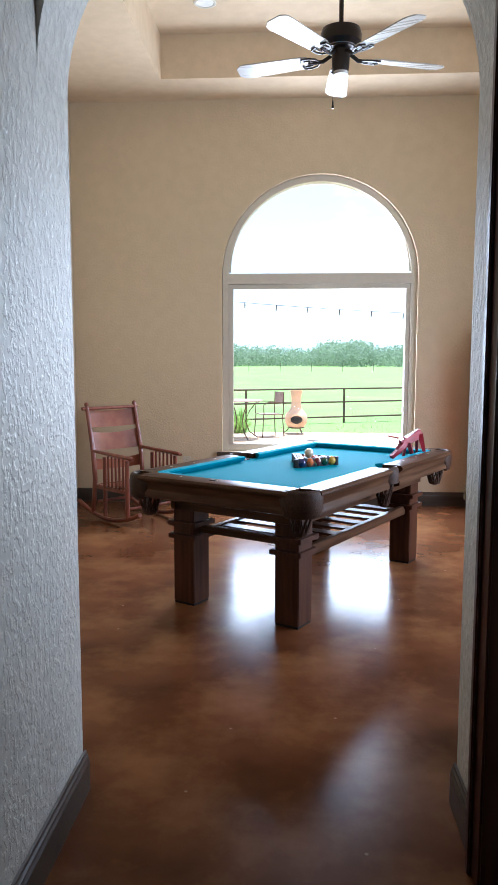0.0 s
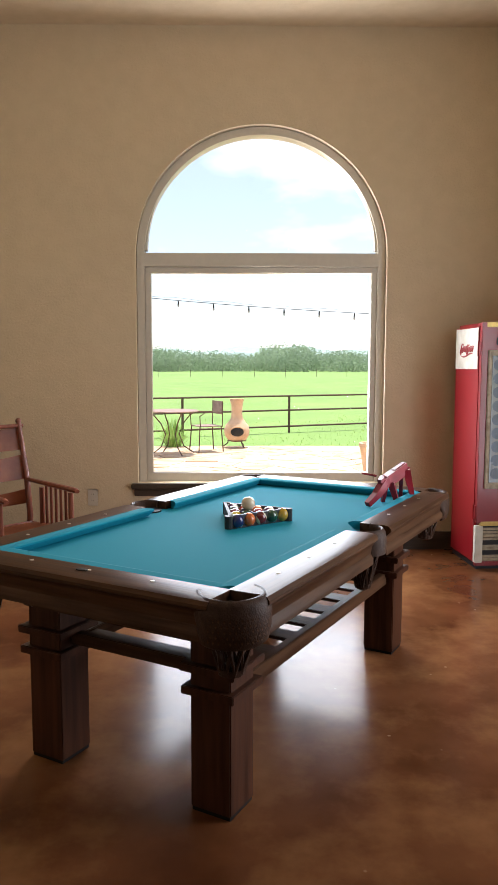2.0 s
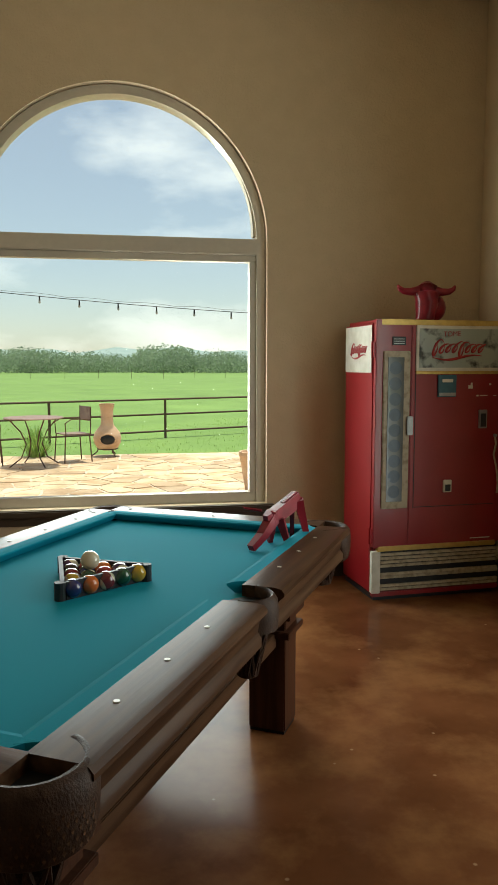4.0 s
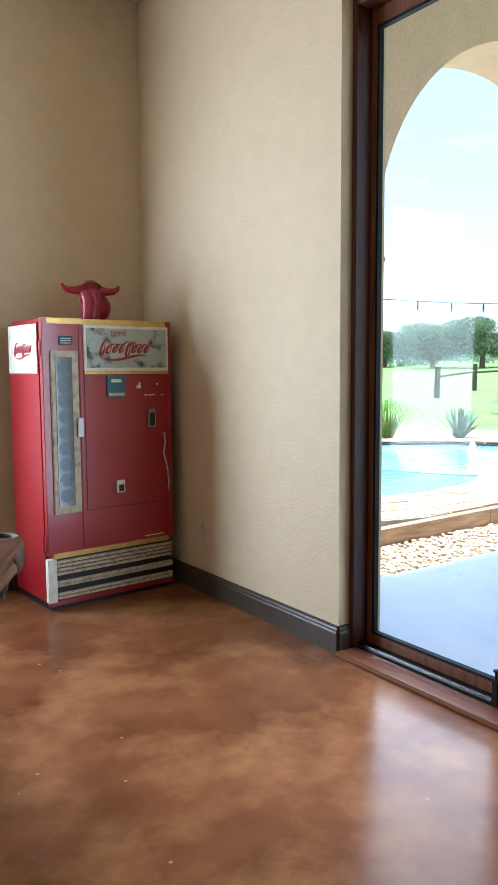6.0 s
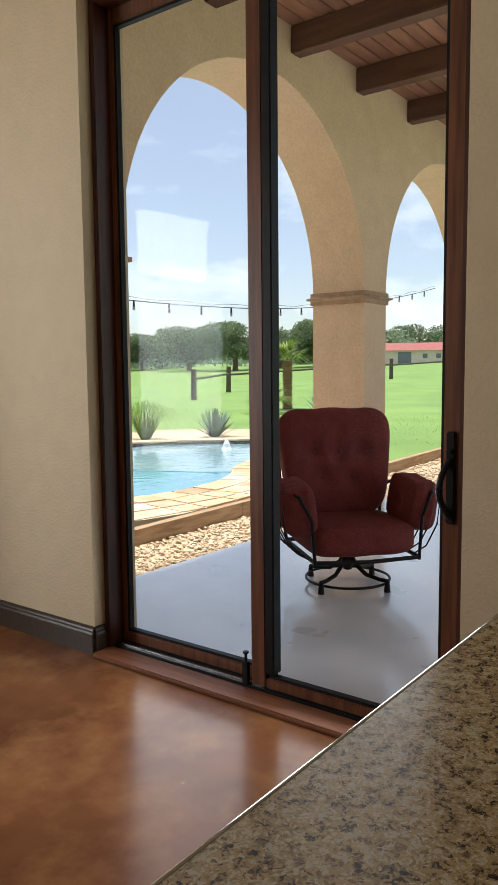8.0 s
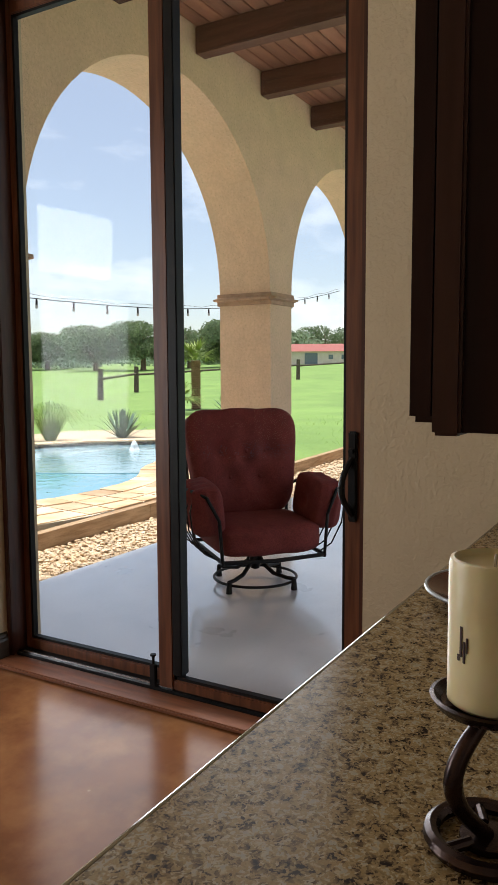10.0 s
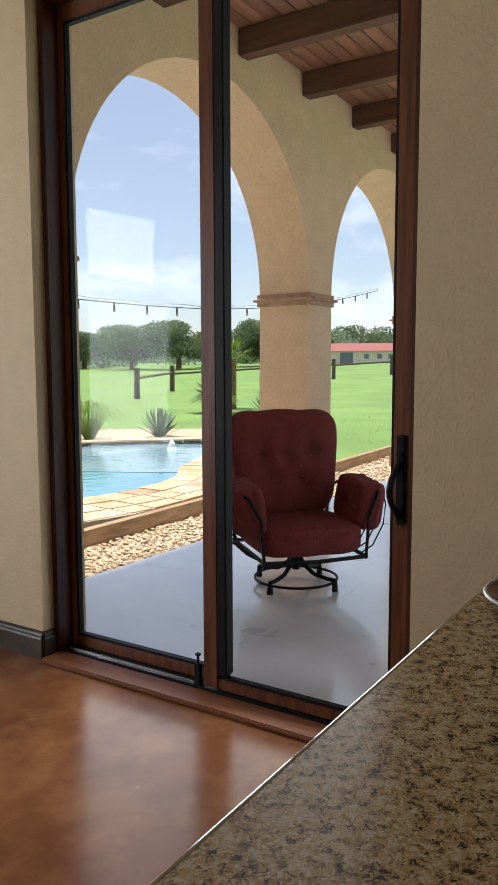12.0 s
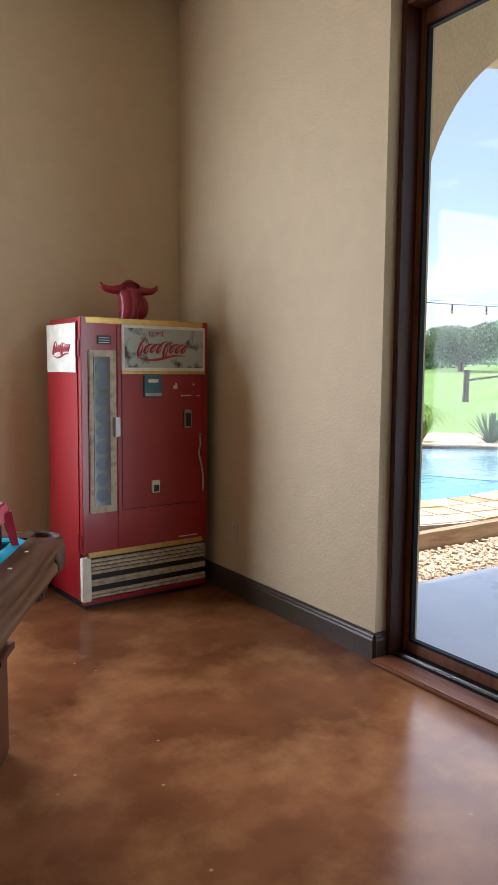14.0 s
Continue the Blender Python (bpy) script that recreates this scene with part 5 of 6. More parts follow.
part("swivel_post", lathe(bm_new(), [(0.045, 0.235), (0.04, 0.20), (0.03, 0.13), (0.028, 0.10), (0.001, 0.09)], n=18), M_BLACK, pc, smooth=True)
part("floor_ring", tube(bm_new(), [(0.27 * math.cos(2 * math.pi * k / 36), 0.27 * math.sin(2 * math.pi * k / 36), 0.045) for k in range(36)], 0.009, 7, True), M_BLACK, pc, smooth=True)
for k in range(4):
    a = radians(45 + 90 * k - 8)
    c, sn = math.cos(a), math.sin(a)
    lg = part("base_leg", tube(bm_new(), [(0.02 * c, 0.02 * sn, 0.20), (0.06 * c, 0.06 * sn, 0.14), (0.14 * c, 0.14 * sn, 0.085), (0.24 * c, 0.24 * sn, 0.07), (0.30 * c, 0.30 * sn, 0.07)], [0.016, 0.016, 0.014, 0.013, 0.013], 8), M_BLACK, pc, smooth=True)
    part("foot", rod(bm_new(), (0.295 * c, 0.295 * sn, 0.0), (0.295 * c, 0.295 * sn, 0.075), 0.021, 0.014), M_BLACK, lg)

# ---- outdoors: pool side ----
M_GRAVEL = surf("river_gravel", (0.50, 0.355, 0.21), (0.74, 0.60, 0.43), 30.0, 0.7, 0.2, 90.0, random_tint=0.32)
M_GRAVELS = surf("river_gravel_rest", (0.50, 0.355, 0.21), (0.74, 0.60, 0.43), 30.0, 0.7, 0.2, 90.0, random_tint=0.32, island=True)
M_BED = surf("gravel_bed", (0.44, 0.33, 0.21), (0.64, 0.51, 0.36), 45.0, 0.9, 0.8, 60.0, bump_distance=0.02)
M_CURB = surf("timber_curb", (0.30, 0.19, 0.10), (0.47, 0.32, 0.19), 4.0, 0.8, 0.4, 12.0, stretch=(1, 8, 8))
M_FLAG = surf("flagstone", (0.55, 0.36, 0.20), (0.72, 0.54, 0.36), 3.0, 0.8, 0.35, 18.0, big=0.15, random_tint=0.25, bump_distance=0.008)
M_MORTAR = surf("mortar", (0.56, 0.48, 0.37), (0.66, 0.58, 0.47), 20.0, 0.9, 0.3, 80.0)
M_WATER = surf("pool_water", (0.11, 0.31, 0.41), (0.16, 0.38, 0.48), 0.6, 0.06, 0.25, 5.0, rough_vary=0.02, bump_distance=0.03)
M_SHALLOW = surf("shallow_pool_water", (0.24, 0.39, 0.45), (0.30, 0.45, 0.51), 0.8, 0.06, 0.25, 5.0, rough_vary=0.02, bump_distance=0.03)
M_TILE = surf("pool_tile", (0.04, 0.05, 0.07), (0.28, 0.22, 0.16), 22.0, 0.3)

CURB = [(2.86, 6.77), (4.38, 6.815), (5.95, 6.87), (9.5, 7.06), (14.5, 7.4)]


def curb_y(x):
    for (a, b), (c, d) in zip(CURB, CURB[1:]):
        if x <= c:
            return b + (d - b) * (x - a) / (c - a)
    return CURB[-1][1]


bm = bm_new()
slab(bm, [(2.86, 6.1), (14.5, 6.1)] + [(a, b) for a, b in CURB[::-1]], "z", -0.3, -0.075)
gravel = structure("gravel_bed", bm, M_BED, "bed of tan river gravel beside the patio", "gravel")
for (a, b), (c, d) in zip(CURB, CURB[1:]):
    bm = bm_new()
    slab(bm, [(a, b), (c - 0.004, d), (c - 0.004, d + 0.09), (a, b + 0.09)], "z", -0.3, 0.075)
    one("timber_curb", bm, M_CURB, "weathered brown timber curb along the gravel", "curb", "timber curbs")

stone_meshes = []
for k in range(6):
    rnd = random.Random(40 + k)
    bm = bm_new()
    bmesh.ops.create_icosphere(bm, subdivisions=1, radius=1.0)
    for v in bm.verts:
        v.co = Vector((v.co.x * rnd.uniform(0.8, 1.2), v.co.y * rnd.uniform(0.55, 0.85), v.co.z * 0.5)) * rnd.uniform(0.9, 1.1)
    stone_meshes.append(finish(bm, "gravel_stone", M_GRAVEL, True))
rnd = random.Random(7)
rest = bm_new()
kept = 0
for k in range(4200):
    x = rnd.uniform(3.0, 8.6) if k % 4 else rnd.uniform(8.6, 14.0)
    y = rnd.uniform(6.11, curb_y(x) - 0.02)
    r = rnd.uniform(0.014, 0.032)
    m = pose(x, y, -0.07 + r * 0.3, rnd.uniform(-18, 18), rnd.uniform(-18, 18), rnd.uniform(0, 360)) @ Matrix.Scale(r, 4)
    if 3.5 < x < 5.4 and kept < 300 and k % 2:
        st = new("stone", stone_meshes[k % 6])
        st.parent = gravel
        st.matrix_basis = m
        kept += 1
    else:
        n0 = len(rest.verts)
        rest.from_mesh(stone_meshes[k % 6])
        rest.verts.ensure_lookup_table()
        for v in rest.verts[n0:]:
            v.co = m @ v.co
me = bpy.data.meshes.new("gravel_rest")
rest.to_mesh(me)
rest.free()
me.materials.clear()
me.materials.append(M_GRAVELS)
tagged(new("gravel", me), "loose tan and brown river gravel", "gravel", kind="stuff")

SHORE = [(2.9, 8.9), (4.2, 8.3), (5.1, 7.97), (5.8, 7.85), (6.4, 7.83), (6.9, 7.92), (7.4, 8.12), (7.75, 8.4), (8.1, 8.6), (8.6, 8.78), (9.3, 9.12), (10.3, 9.65), (11.1, 10.2), (11.35, 10.65), (11.0, 11.15), (10.6, 11.65), (9.8, 12.2), (6.0, 12.9), (2.9, 13.0)]
bm = bm_new()
slab(bm, SHORE, "z", -0.24, 0.0)
structure("pool_water", bm, M_WATER, "clear blue swimming pool water", "pool")
bm = bm_new()
slab(bm, SHORE[8:17] + [(7.0, 12.7), (7.15, 11.0), (7.45, 9.8), (7.8, 9.0)], "z", -0.1, 0.006)
structure("pool_ledge", bm, M_SHALLOW, "paler shallow water over the pool ledge", "pool")


def along(line, step, closed=True):
    """Points at even steps along a line, with the way out to its right."""
    pts = [Vector((*p, 0)) for p in line]
    out, carry = [], 0.0
    pairs = list(zip(pts, pts[1:])) + ([(pts[-1], pts[0])] if closed else [])
    for a, b in pairs:
        d = (b - a).length
        w = (b - a) / d
        t = carry
        while t < d:
            out.append((a + w * t, Vector((w.y, -w.x, 0))))
            t += step
        carry = t - d
    return out


ring = along(SHORE, 0.33)
bm = bm_new()
inner = [(p.x, p.y) for p, n in ring]
def deck_width(p):
    """The coping is broad by the patio and narrow on the far side."""
    return 1.0 if p.y < 9.3 else 0.42


outer = [((p + n * deck_width(p)).x, max((p + n * deck_width(p)).y, curb_y((p + n).x) + 0.1)) for p, n in ring]
lo = [[bm.verts.new((a, b, z)) for a, b in line] for line, z in ((inner, -0.24), (inner, 0.082), (outer, 0.082), (outer, -0.3))]
for a, b in zip(lo, lo[1:]):
    for k in range(len(ring)):
        j = (k + 1) % len(ring)
        bm.faces.new((a[k], a[j], b[j], b[k]))
deck = structure("pool_deck", bm, M_MORTAR, "flagstone pool deck with tan mortar", "pool deck")
rnd = random.Random(11)
for row, (d0, d1) in enumerate(((-0.03, 0.32), (0.34, 0.66), (0.68, 0.99))):
    for k in range(len(ring)):
        (p, n), (q, m) = ring[k], ring[(k + 1) % len(ring)]
        if row and (deck_width(p) < 1 or deck_width(q) < 1):
            continue
        c = [p + n * (d0 + 0.006) + (q - p) * 0.04, q + m * (d0 + 0.006) - (q - p) * 0.04, q + m * (d1 - rnd.uniform(0, 0.04)) - (q - p) * 0.04, p + n * (d1 - rnd.uniform(0, 0.04)) + (q - p) * 0.04]
        c = [Vector((v.x + rnd.uniform(-0.025, 0.025) * (row > 0), max(v.y, curb_y(v.x) + 0.1), 0)) for v in c]
        if (c[2] - c[1]).length < 0.06 or (c[3] - c[0]).length < 0.06:
            continue
        bm = bm_new()
        slab(bm, [(v.x, v.y) for v in c], "z", 0.066, 0.09 + rnd.uniform(-0.003, 0.004))
        st = new("flagstone", finish(bm, "flagstone", M_FLAG))
        st.parent = deck
tile = bm_new()
tube(tile, [(p.x - n.x * 0.004, p.y - n.y * 0.004, 0.032) for p, n in ring], 0.028, 4, True)
structure("pool_tile_band", tile, M_TILE, "dark mosaic tile band round the pool", "tile")
one("pool_fountain", lathe(bm_new(), [(0.10, 0.0), (0.07, 0.05), (0.06, 0.10), (0.03, 0.15), (0.001, 0.17)], (10.3, 10.55, 0), 10), plain("foam", (0.8, 0.85, 0.88), 0.4), "small white bubbling fountain jet", "fountain")
bm = bm_new()
slab(bm, [(2.9, 13.2), (6.0, 13.1), (9.9, 12.4), (10.8, 11.8), (11.5, 10.9), (11.4, 10.1), (10.3, 9.4), (10.6, 8.7), (13.5, 10.0), (14.0, 12.4), (12.6, 14.2), (2.9, 15.2)], "z", -0.3, 0.03)
structure("planting_bed", bm, M_BED, "gravel planting bed behind the pool", "planting bed")

M_LEAF = surf("blade_green", (0.20, 0.34, 0.07), (0.36, 0.50, 0.15), 8.0, 0.6, random_tint=0.25, island=True)
M_AGAVE = surf("agave_green", (0.09, 0.15, 0.11), (0.17, 0.25, 0.18), 8.0, 0.5, random_tint=0.2, island=True)
M_TRUNK = surf("bark", (0.12, 0.085, 0.055), (0.26, 0.185, 0.125), 20.0, 0.9, 0.8, 50.0, bump_distance=0.03)
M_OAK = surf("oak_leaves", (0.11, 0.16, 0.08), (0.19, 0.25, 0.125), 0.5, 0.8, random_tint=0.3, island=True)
# leaf colour paled to paint distance haze on the far woods
M_HAZED_LEAF = surf("far_leaves_painted_haze", (0.20, 0.27, 0.17), (0.27, 0.345, 0.225), 0.05, 0.9, random_tint=0.15, island=True)


def blade(bm, root, tip, width, bend):
    """A narrow leaf that arches from its root to its tip."""
    root, tip = Vector(root), Vector(tip)
    side = (tip - root).cross(Vector((0, 0, 1)))
    side = (side.normalized() if side.length > 1e-4 else Vector((1, 0, 0))) * width / 2
    rows = []
    for q in (0, 0.35, 0.7):
        p = root.lerp(tip, q) + Vector((0, 0, bend * 4 * q * (1 - q)))
        rows.append((bm.verts.new(p - side * (1 - 0.5 * q)), bm.verts.new(p + side * (1 - 0.5 * q))))
    end = bm.verts.new(tip)
    for a, b in zip(rows, rows[1:]):
        bm.faces.new((a[0], a[1], b[1], b[0]))
    bm.faces.new((rows[-1][0], rows[-1][1], end))


def clump(name, at, n, h, spread, width, bend, mat, label, cat, seed, stiff=False):
    rnd = random.Random(seed)
    bm = bm_new()
    for k in range(n):
        a, e = rnd.uniform(0, 2 * math.pi), rnd.uniform(0.15, 1.0)
        r = spread * e
        z = h * (math.sqrt(max(0.05, 1 - (0.93 * e) ** 2)) if stiff else rnd.uniform(0.55, 1.0) * (1 - 0.45 * e))
        blade(bm, (0.08 * spread * math.cos(a), 0.08 * spread * math.sin(a), 0), (r * math.cos(a), r * math.sin(a), z), width, bend)
    return one(name, bm, mat, label, cat, at=pose(*at))


clump("agave", (11.8, 12.05, 0.02), 70, 0.62, 0.66, 0.06, 0.02, M_AGAVE, "grey-green spiky agave in the gravel bed", "agave", 3, True)
clump("ornamental_grass", (10.5, 12.7, 0.02), 620, 0.75, 0.85, 0.016, 0.38, M_LEAF, "clump of tall arching green ornamental grass", "ornamental grass", 4)
clump("ornamental_grass", (7.4, 13.3, 0.02), 480, 0.7, 0.8, 0.016, 0.38, M_LEAF, "clump of tall arching green ornamental grass", "ornamental grass", 5)
clump("yucca", (20.3, 14.6, -0.2), 60, 1.1, 0.9, 0.07, 0.02, M_AGAVE, "spiky green yucca on the lawn", "yucca", 6, True)


def palm_tree(at, h, seed):
    rnd = random.Random(seed)
    t = thing("palm_tree", "short palm tree with a rough brown trunk", "palm tree", at=pose(*at))
    bm = bm_new()
    for k in range(int(h / 0.09)):
        z = 0.09 * k
        lathe(bm, [(0.15 + rnd.uniform(0, 0.03), z), (0.20 + rnd.uniform(0, 0.04), z + 0.085), (0.13, z + 0.1)], n=9)
    part("trunk", bm, surf("palm_bark", (0.16, 0.085, 0.05), (0.36, 0.21, 0.13), 22.0, 0.9, 0.8, 50.0, bump_distance=0.03), t, "rough ringed brown trunk")
    bm = bm_new()
    for k in range(26):
        a, e = rnd.uniform(0, 2 * math.pi), rnd.uniform(0.1, 1.1)
        d = Vector((math.cos(a) * math.cos(e), math.sin(a) * math.cos(e), math.sin(e)))
        stem = Vector((0, 0, h)) + d * 0.45
        blade(bm, (0, 0, h), stem, 0.05, 0.02)
        s1 = d.cross(Vector((0, 0, 1))).normalized()
        for j in range(-7, 8):
            w = j / 7
            tip = stem + d * (0.75 * math.cos(w * 1.3)) + s1 * (0.75 * math.sin(w * 1.5)) + Vector((0, 0, -0.2 * abs(w) - 0.12))
            blade(bm, stem, tip, 0.05, 0.03)
    part("crown", bm, surf("palm_green", (0.20, 0.28, 0.05), (0.34, 0.42, 0.10), 3.0, 0.5, random_tint=0.2, island=True), t, "fan of yellow-green fronds")


palm_tree((25.6, 19.6, -0.25), 2.0, 8)
palm_tree((22.8, 18.5, -0.25), 0.5, 9)


def leafy(m, share):
    """Lets a share of the light pass through thin leaves."""
    n, l = m.node_tree.nodes, m.node_tree.links
    bsdf, out = n["Principled BSDF"], n["Material Output"]
    thin, mx = n.new("ShaderNodeBsdfTranslucent"), n.new("ShaderNodeMixShader")
    l.new(bsdf.inputs["Base Color"].links[0].from_socket, thin.inputs["Color"])
    mx.inputs["Fac"].default_value = share
    l.new(bsdf.outputs["BSDF"], mx.inputs[1])
    l.new(thin.outputs["BSDF"], mx.inputs[2])
    l.new(mx.outputs["Shader"], out.inputs["Surface"])


for m in (M_HAZED_LEAF, M_OAK, M_LEAF):
    leafy(m, 0.45)


def leaf_cloud(bm, c, r, n, size, rnd):
    """Many small leaves on the outer part of a crown lobe."""
    for k in range(n):
        d = Vector((rnd.gauss(0, 1), rnd.gauss(0, 1), rnd.gauss(0, 0.9)))
        d.normalize()
        p = Vector(c) + Vector((d.x * r[0], d.y * r[1], d.z * r[2])) * rnd.uniform(0.62, 1.08)
        u = Vector((rnd.gauss(0, 1), rnd.gauss(0, 1), rnd.gauss(0, 1))).normalized() * size * rnd.uniform(0.6, 1.3)
        v = u.cross(Vector((rnd.gauss(0, 1), rnd.gauss(0, 1), rnd.gauss(0, 1)))).normalized() * size * rnd.uniform(0.5, 1.0)
        q = [bm.verts.new(p + a) for a in (u, v, -u, -v)]
        bm.faces.new(q)


def oak(at, h, w, seed):
    rnd = random.Random(seed)
    t = thing("oak_tree", "broad dark green live oak at the pasture edge", "tree", "live oaks", at=pose(*at))
    bm = bm_new()
    tube(bm, [(0, 0, -0.3), (0.1, 0, h * 0.2), (0.0, 0.1, h * 0.42)], [0.45, 0.36, 0.26], 8)
    for k in range(6):
        a = k * 1.05 + rnd.uniform(0, 0.5)
        tube(bm, [(0, 0, h * 0.25), (w * 0.2 * math.cos(a), w * 0.2 * math.sin(a), h * 0.45), (w * 0.36 * math.cos(a), w * 0.36 * math.sin(a), h * 0.7)], [0.2, 0.13, 0.05], 6)
    part("trunk", bm, M_TRUNK, t)
    bm = bm_new()
    for k in range(13):
        a, e = rnd.uniform(0, 2 * math.pi), rnd.uniform(0.1, 1.0)
        leaf_cloud(bm, (w * 0.36 * e * math.cos(a), w * 0.36 * e * math.sin(a), h * rnd.uniform(0.3, 0.78)), (w * 0.2, w * 0.2, h * 0.19), 640, 0.17, rnd)
    part("crown", bm, M_OAK, t, "dense dark green leaves")


rnd = random.Random(21)
for k, (az, d, h, w) in enumerate(((16, 118, 6.5, 11), (20.5, 128, 6.0, 10), (27.5, 150, 7.0, 12), (31.5, 112, 7.6, 10), (34.5, 110, 6.2, 11), (38.0, 104, 6.8, 13), (41.5, 108, 6.6, 12), (45.0, 122, 6.0, 10),
                                  (48.5, 118, 6.4, 12), (52.5, 124, 6.2, 12), (57, 116, 6.6, 13), (62, 120, 6.4, 13), (67, 125, 6.5, 12), (24.0, 140, 7.0, 12))):
    x, y = 0.22 + d * math.cos(radians(az)), 2.44 + d * math.sin(radians(az))
    oak((x, y, land(x, y)), h, w, 60 + k)
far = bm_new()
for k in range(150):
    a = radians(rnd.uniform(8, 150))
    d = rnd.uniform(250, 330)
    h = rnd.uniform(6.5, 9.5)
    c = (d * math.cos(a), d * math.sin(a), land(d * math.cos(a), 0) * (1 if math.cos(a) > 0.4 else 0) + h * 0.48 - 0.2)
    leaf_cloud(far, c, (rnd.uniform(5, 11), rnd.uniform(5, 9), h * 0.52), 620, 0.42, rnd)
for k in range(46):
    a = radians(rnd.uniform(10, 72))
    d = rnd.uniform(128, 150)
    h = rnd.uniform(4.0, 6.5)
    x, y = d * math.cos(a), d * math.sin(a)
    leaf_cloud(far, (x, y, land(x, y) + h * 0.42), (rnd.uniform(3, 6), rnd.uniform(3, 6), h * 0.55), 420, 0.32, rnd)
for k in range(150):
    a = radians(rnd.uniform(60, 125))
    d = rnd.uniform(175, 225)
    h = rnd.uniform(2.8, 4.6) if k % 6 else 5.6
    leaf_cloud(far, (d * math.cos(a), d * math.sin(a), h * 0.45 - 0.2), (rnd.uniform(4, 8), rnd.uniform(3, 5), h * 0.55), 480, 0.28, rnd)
# low wooded rise on the horizon, its haze painted in as pale blue-green
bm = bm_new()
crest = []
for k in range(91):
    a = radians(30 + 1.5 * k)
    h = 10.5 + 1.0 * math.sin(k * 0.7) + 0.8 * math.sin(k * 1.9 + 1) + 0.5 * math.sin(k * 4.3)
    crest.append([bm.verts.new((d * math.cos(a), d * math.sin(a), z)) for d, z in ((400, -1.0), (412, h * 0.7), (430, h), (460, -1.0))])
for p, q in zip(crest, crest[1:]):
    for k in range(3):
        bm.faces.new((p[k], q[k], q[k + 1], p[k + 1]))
structure("backdrop_hills", bm, surf("hills_painted_haze", (0.24, 0.32, 0.30), (0.30, 0.38, 0.36), 0.05, 0.95, detail=8.0), "wooded rise on the horizon with haze painted in as blue-green", "hills")
tagged(new("far_woods", finish(far, "far_woods", M_HAZED_LEAF)), "green woods along the horizon, haze painted into the leaf colour", "woods", kind="stuff")

# barn
M_BARNWALL = surf("barn_wall", (0.62, 0.51, 0.47), (0.70, 0.60, 0.55), 2.0, 0.8)
M_BARNROOF = surf("red_metal_roof", (0.26, 0.065, 0.05), (0.33, 0.09, 0.07), 1.0, 0.6, stretch=(1, 12, 1))
M_BARNDOOR = plain("barn_door_grey", (0.14, 0.17, 0.21), 0.6)
barn = thing("barn", "long pale barn with a red metal roof", "barn", at=pose(112.5, 50.0, land(112, 50) - 0.1, 0, 0, -62) @ Matrix.Diagonal((1.0, 1.0, 0.86, 1)))
part("wall", box(bm_new(), -8.5, 8.5, -4, 4, -0.3, 2.3), M_BARNWALL, barn)
bm = bm_new()
slab(bm, [(-4.5, 2.2), (4.5, 2.2), (0, 3.7)], "x", -8.9, 8.9)
part("roof", bm, M_BARNROOF, barn, "red metal roof")
for x0, x1 in ((-6.2, -4.2), (2.6, 6.2)):
    part("barn_door", box(bm_new(), x0, x1, -4.06, -4.0, -0.2, 1.9), M_BARNDOOR, barn, "blue-grey sliding barn door")
for x in (-2.5, -0.5, 1.2):
    part("barn_window", box(bm_new(), x, x + 0.7, -4.05, -4.0, 0.8, 1.6), M_BARNDOOR, barn)

# split rail fence in the pasture
M_POST = surf("weathered_post", (0.055, 0.04, 0.03), (0.13, 0.10, 0.075), 6.0, 0.9, 0.5, 30.0, stretch=(6, 6, 1), bump_distance=0.02)
fe = thing("rail_fence", "weathered wooden post and rail fence in the pasture", "fence")
FP = [(31.0, 29.4), (39.2, 33.5), (48.0, 32.0), (57.0, 30.5), (66.0, 29.0)]
for k, (x, y) in enumerate(FP):
    part("post", rod(bm_new(), (x, y, land(x, y) - 0.2), (x + 0.05, y, land(x, y) + 1.68), 0.17, 0.15), M_POST, fe)
for (a, b), (c, d) in zip(FP, FP[1:]):
    part("rail", rod(bm_new(), (a, b, land(a, b) + 1.15), (c, d, land(c, d) + 1.2), 0.07, n=6), M_POST, fe)
for k in range(4):
    x, y = 26.0 - 3.4 * k, 31.5 + 0.8 * k
    part("wire_stake", rod(bm_new(), (x, y, -0.3), (x, y, 1.1), 0.03, n=6), M_POST, fe)

# ---- outdoors: terrace north of the window ----
terrace = structure("terrace", box(bm_new(), -7.0, 2.88, YN + 0.24, 15.0, -0.3, -0.058), M_MORTAR, "flagstone terrace with pale mortar joints", "terrace")
rnd = random.Random(5)
SX, SY, STEP = -6.95, 7.47, 0.36
NXC, NYC = 26, 20
seeds = {(i, j): Vector((SX + STEP * (i + 0.5) + rnd.uniform(-0.19, 0.19), SY + STEP * (j + 0.5) + rnd.uniform(-0.17, 0.17))) for i in range(NXC) for j in range(NYC)}


def clip(poly, mid, normal):
    """The side of a polygon that lies behind a line."""
    out = []
    for a, b in zip(poly, poly[1:] + poly[:1]):
        da, db = (a - mid).dot(normal), (b - mid).dot(normal)
        if da <= 0:
            out.append(a)
        if da * db < 0:
            out.append(a + (b - a) * (da / (da - db)))
    return out


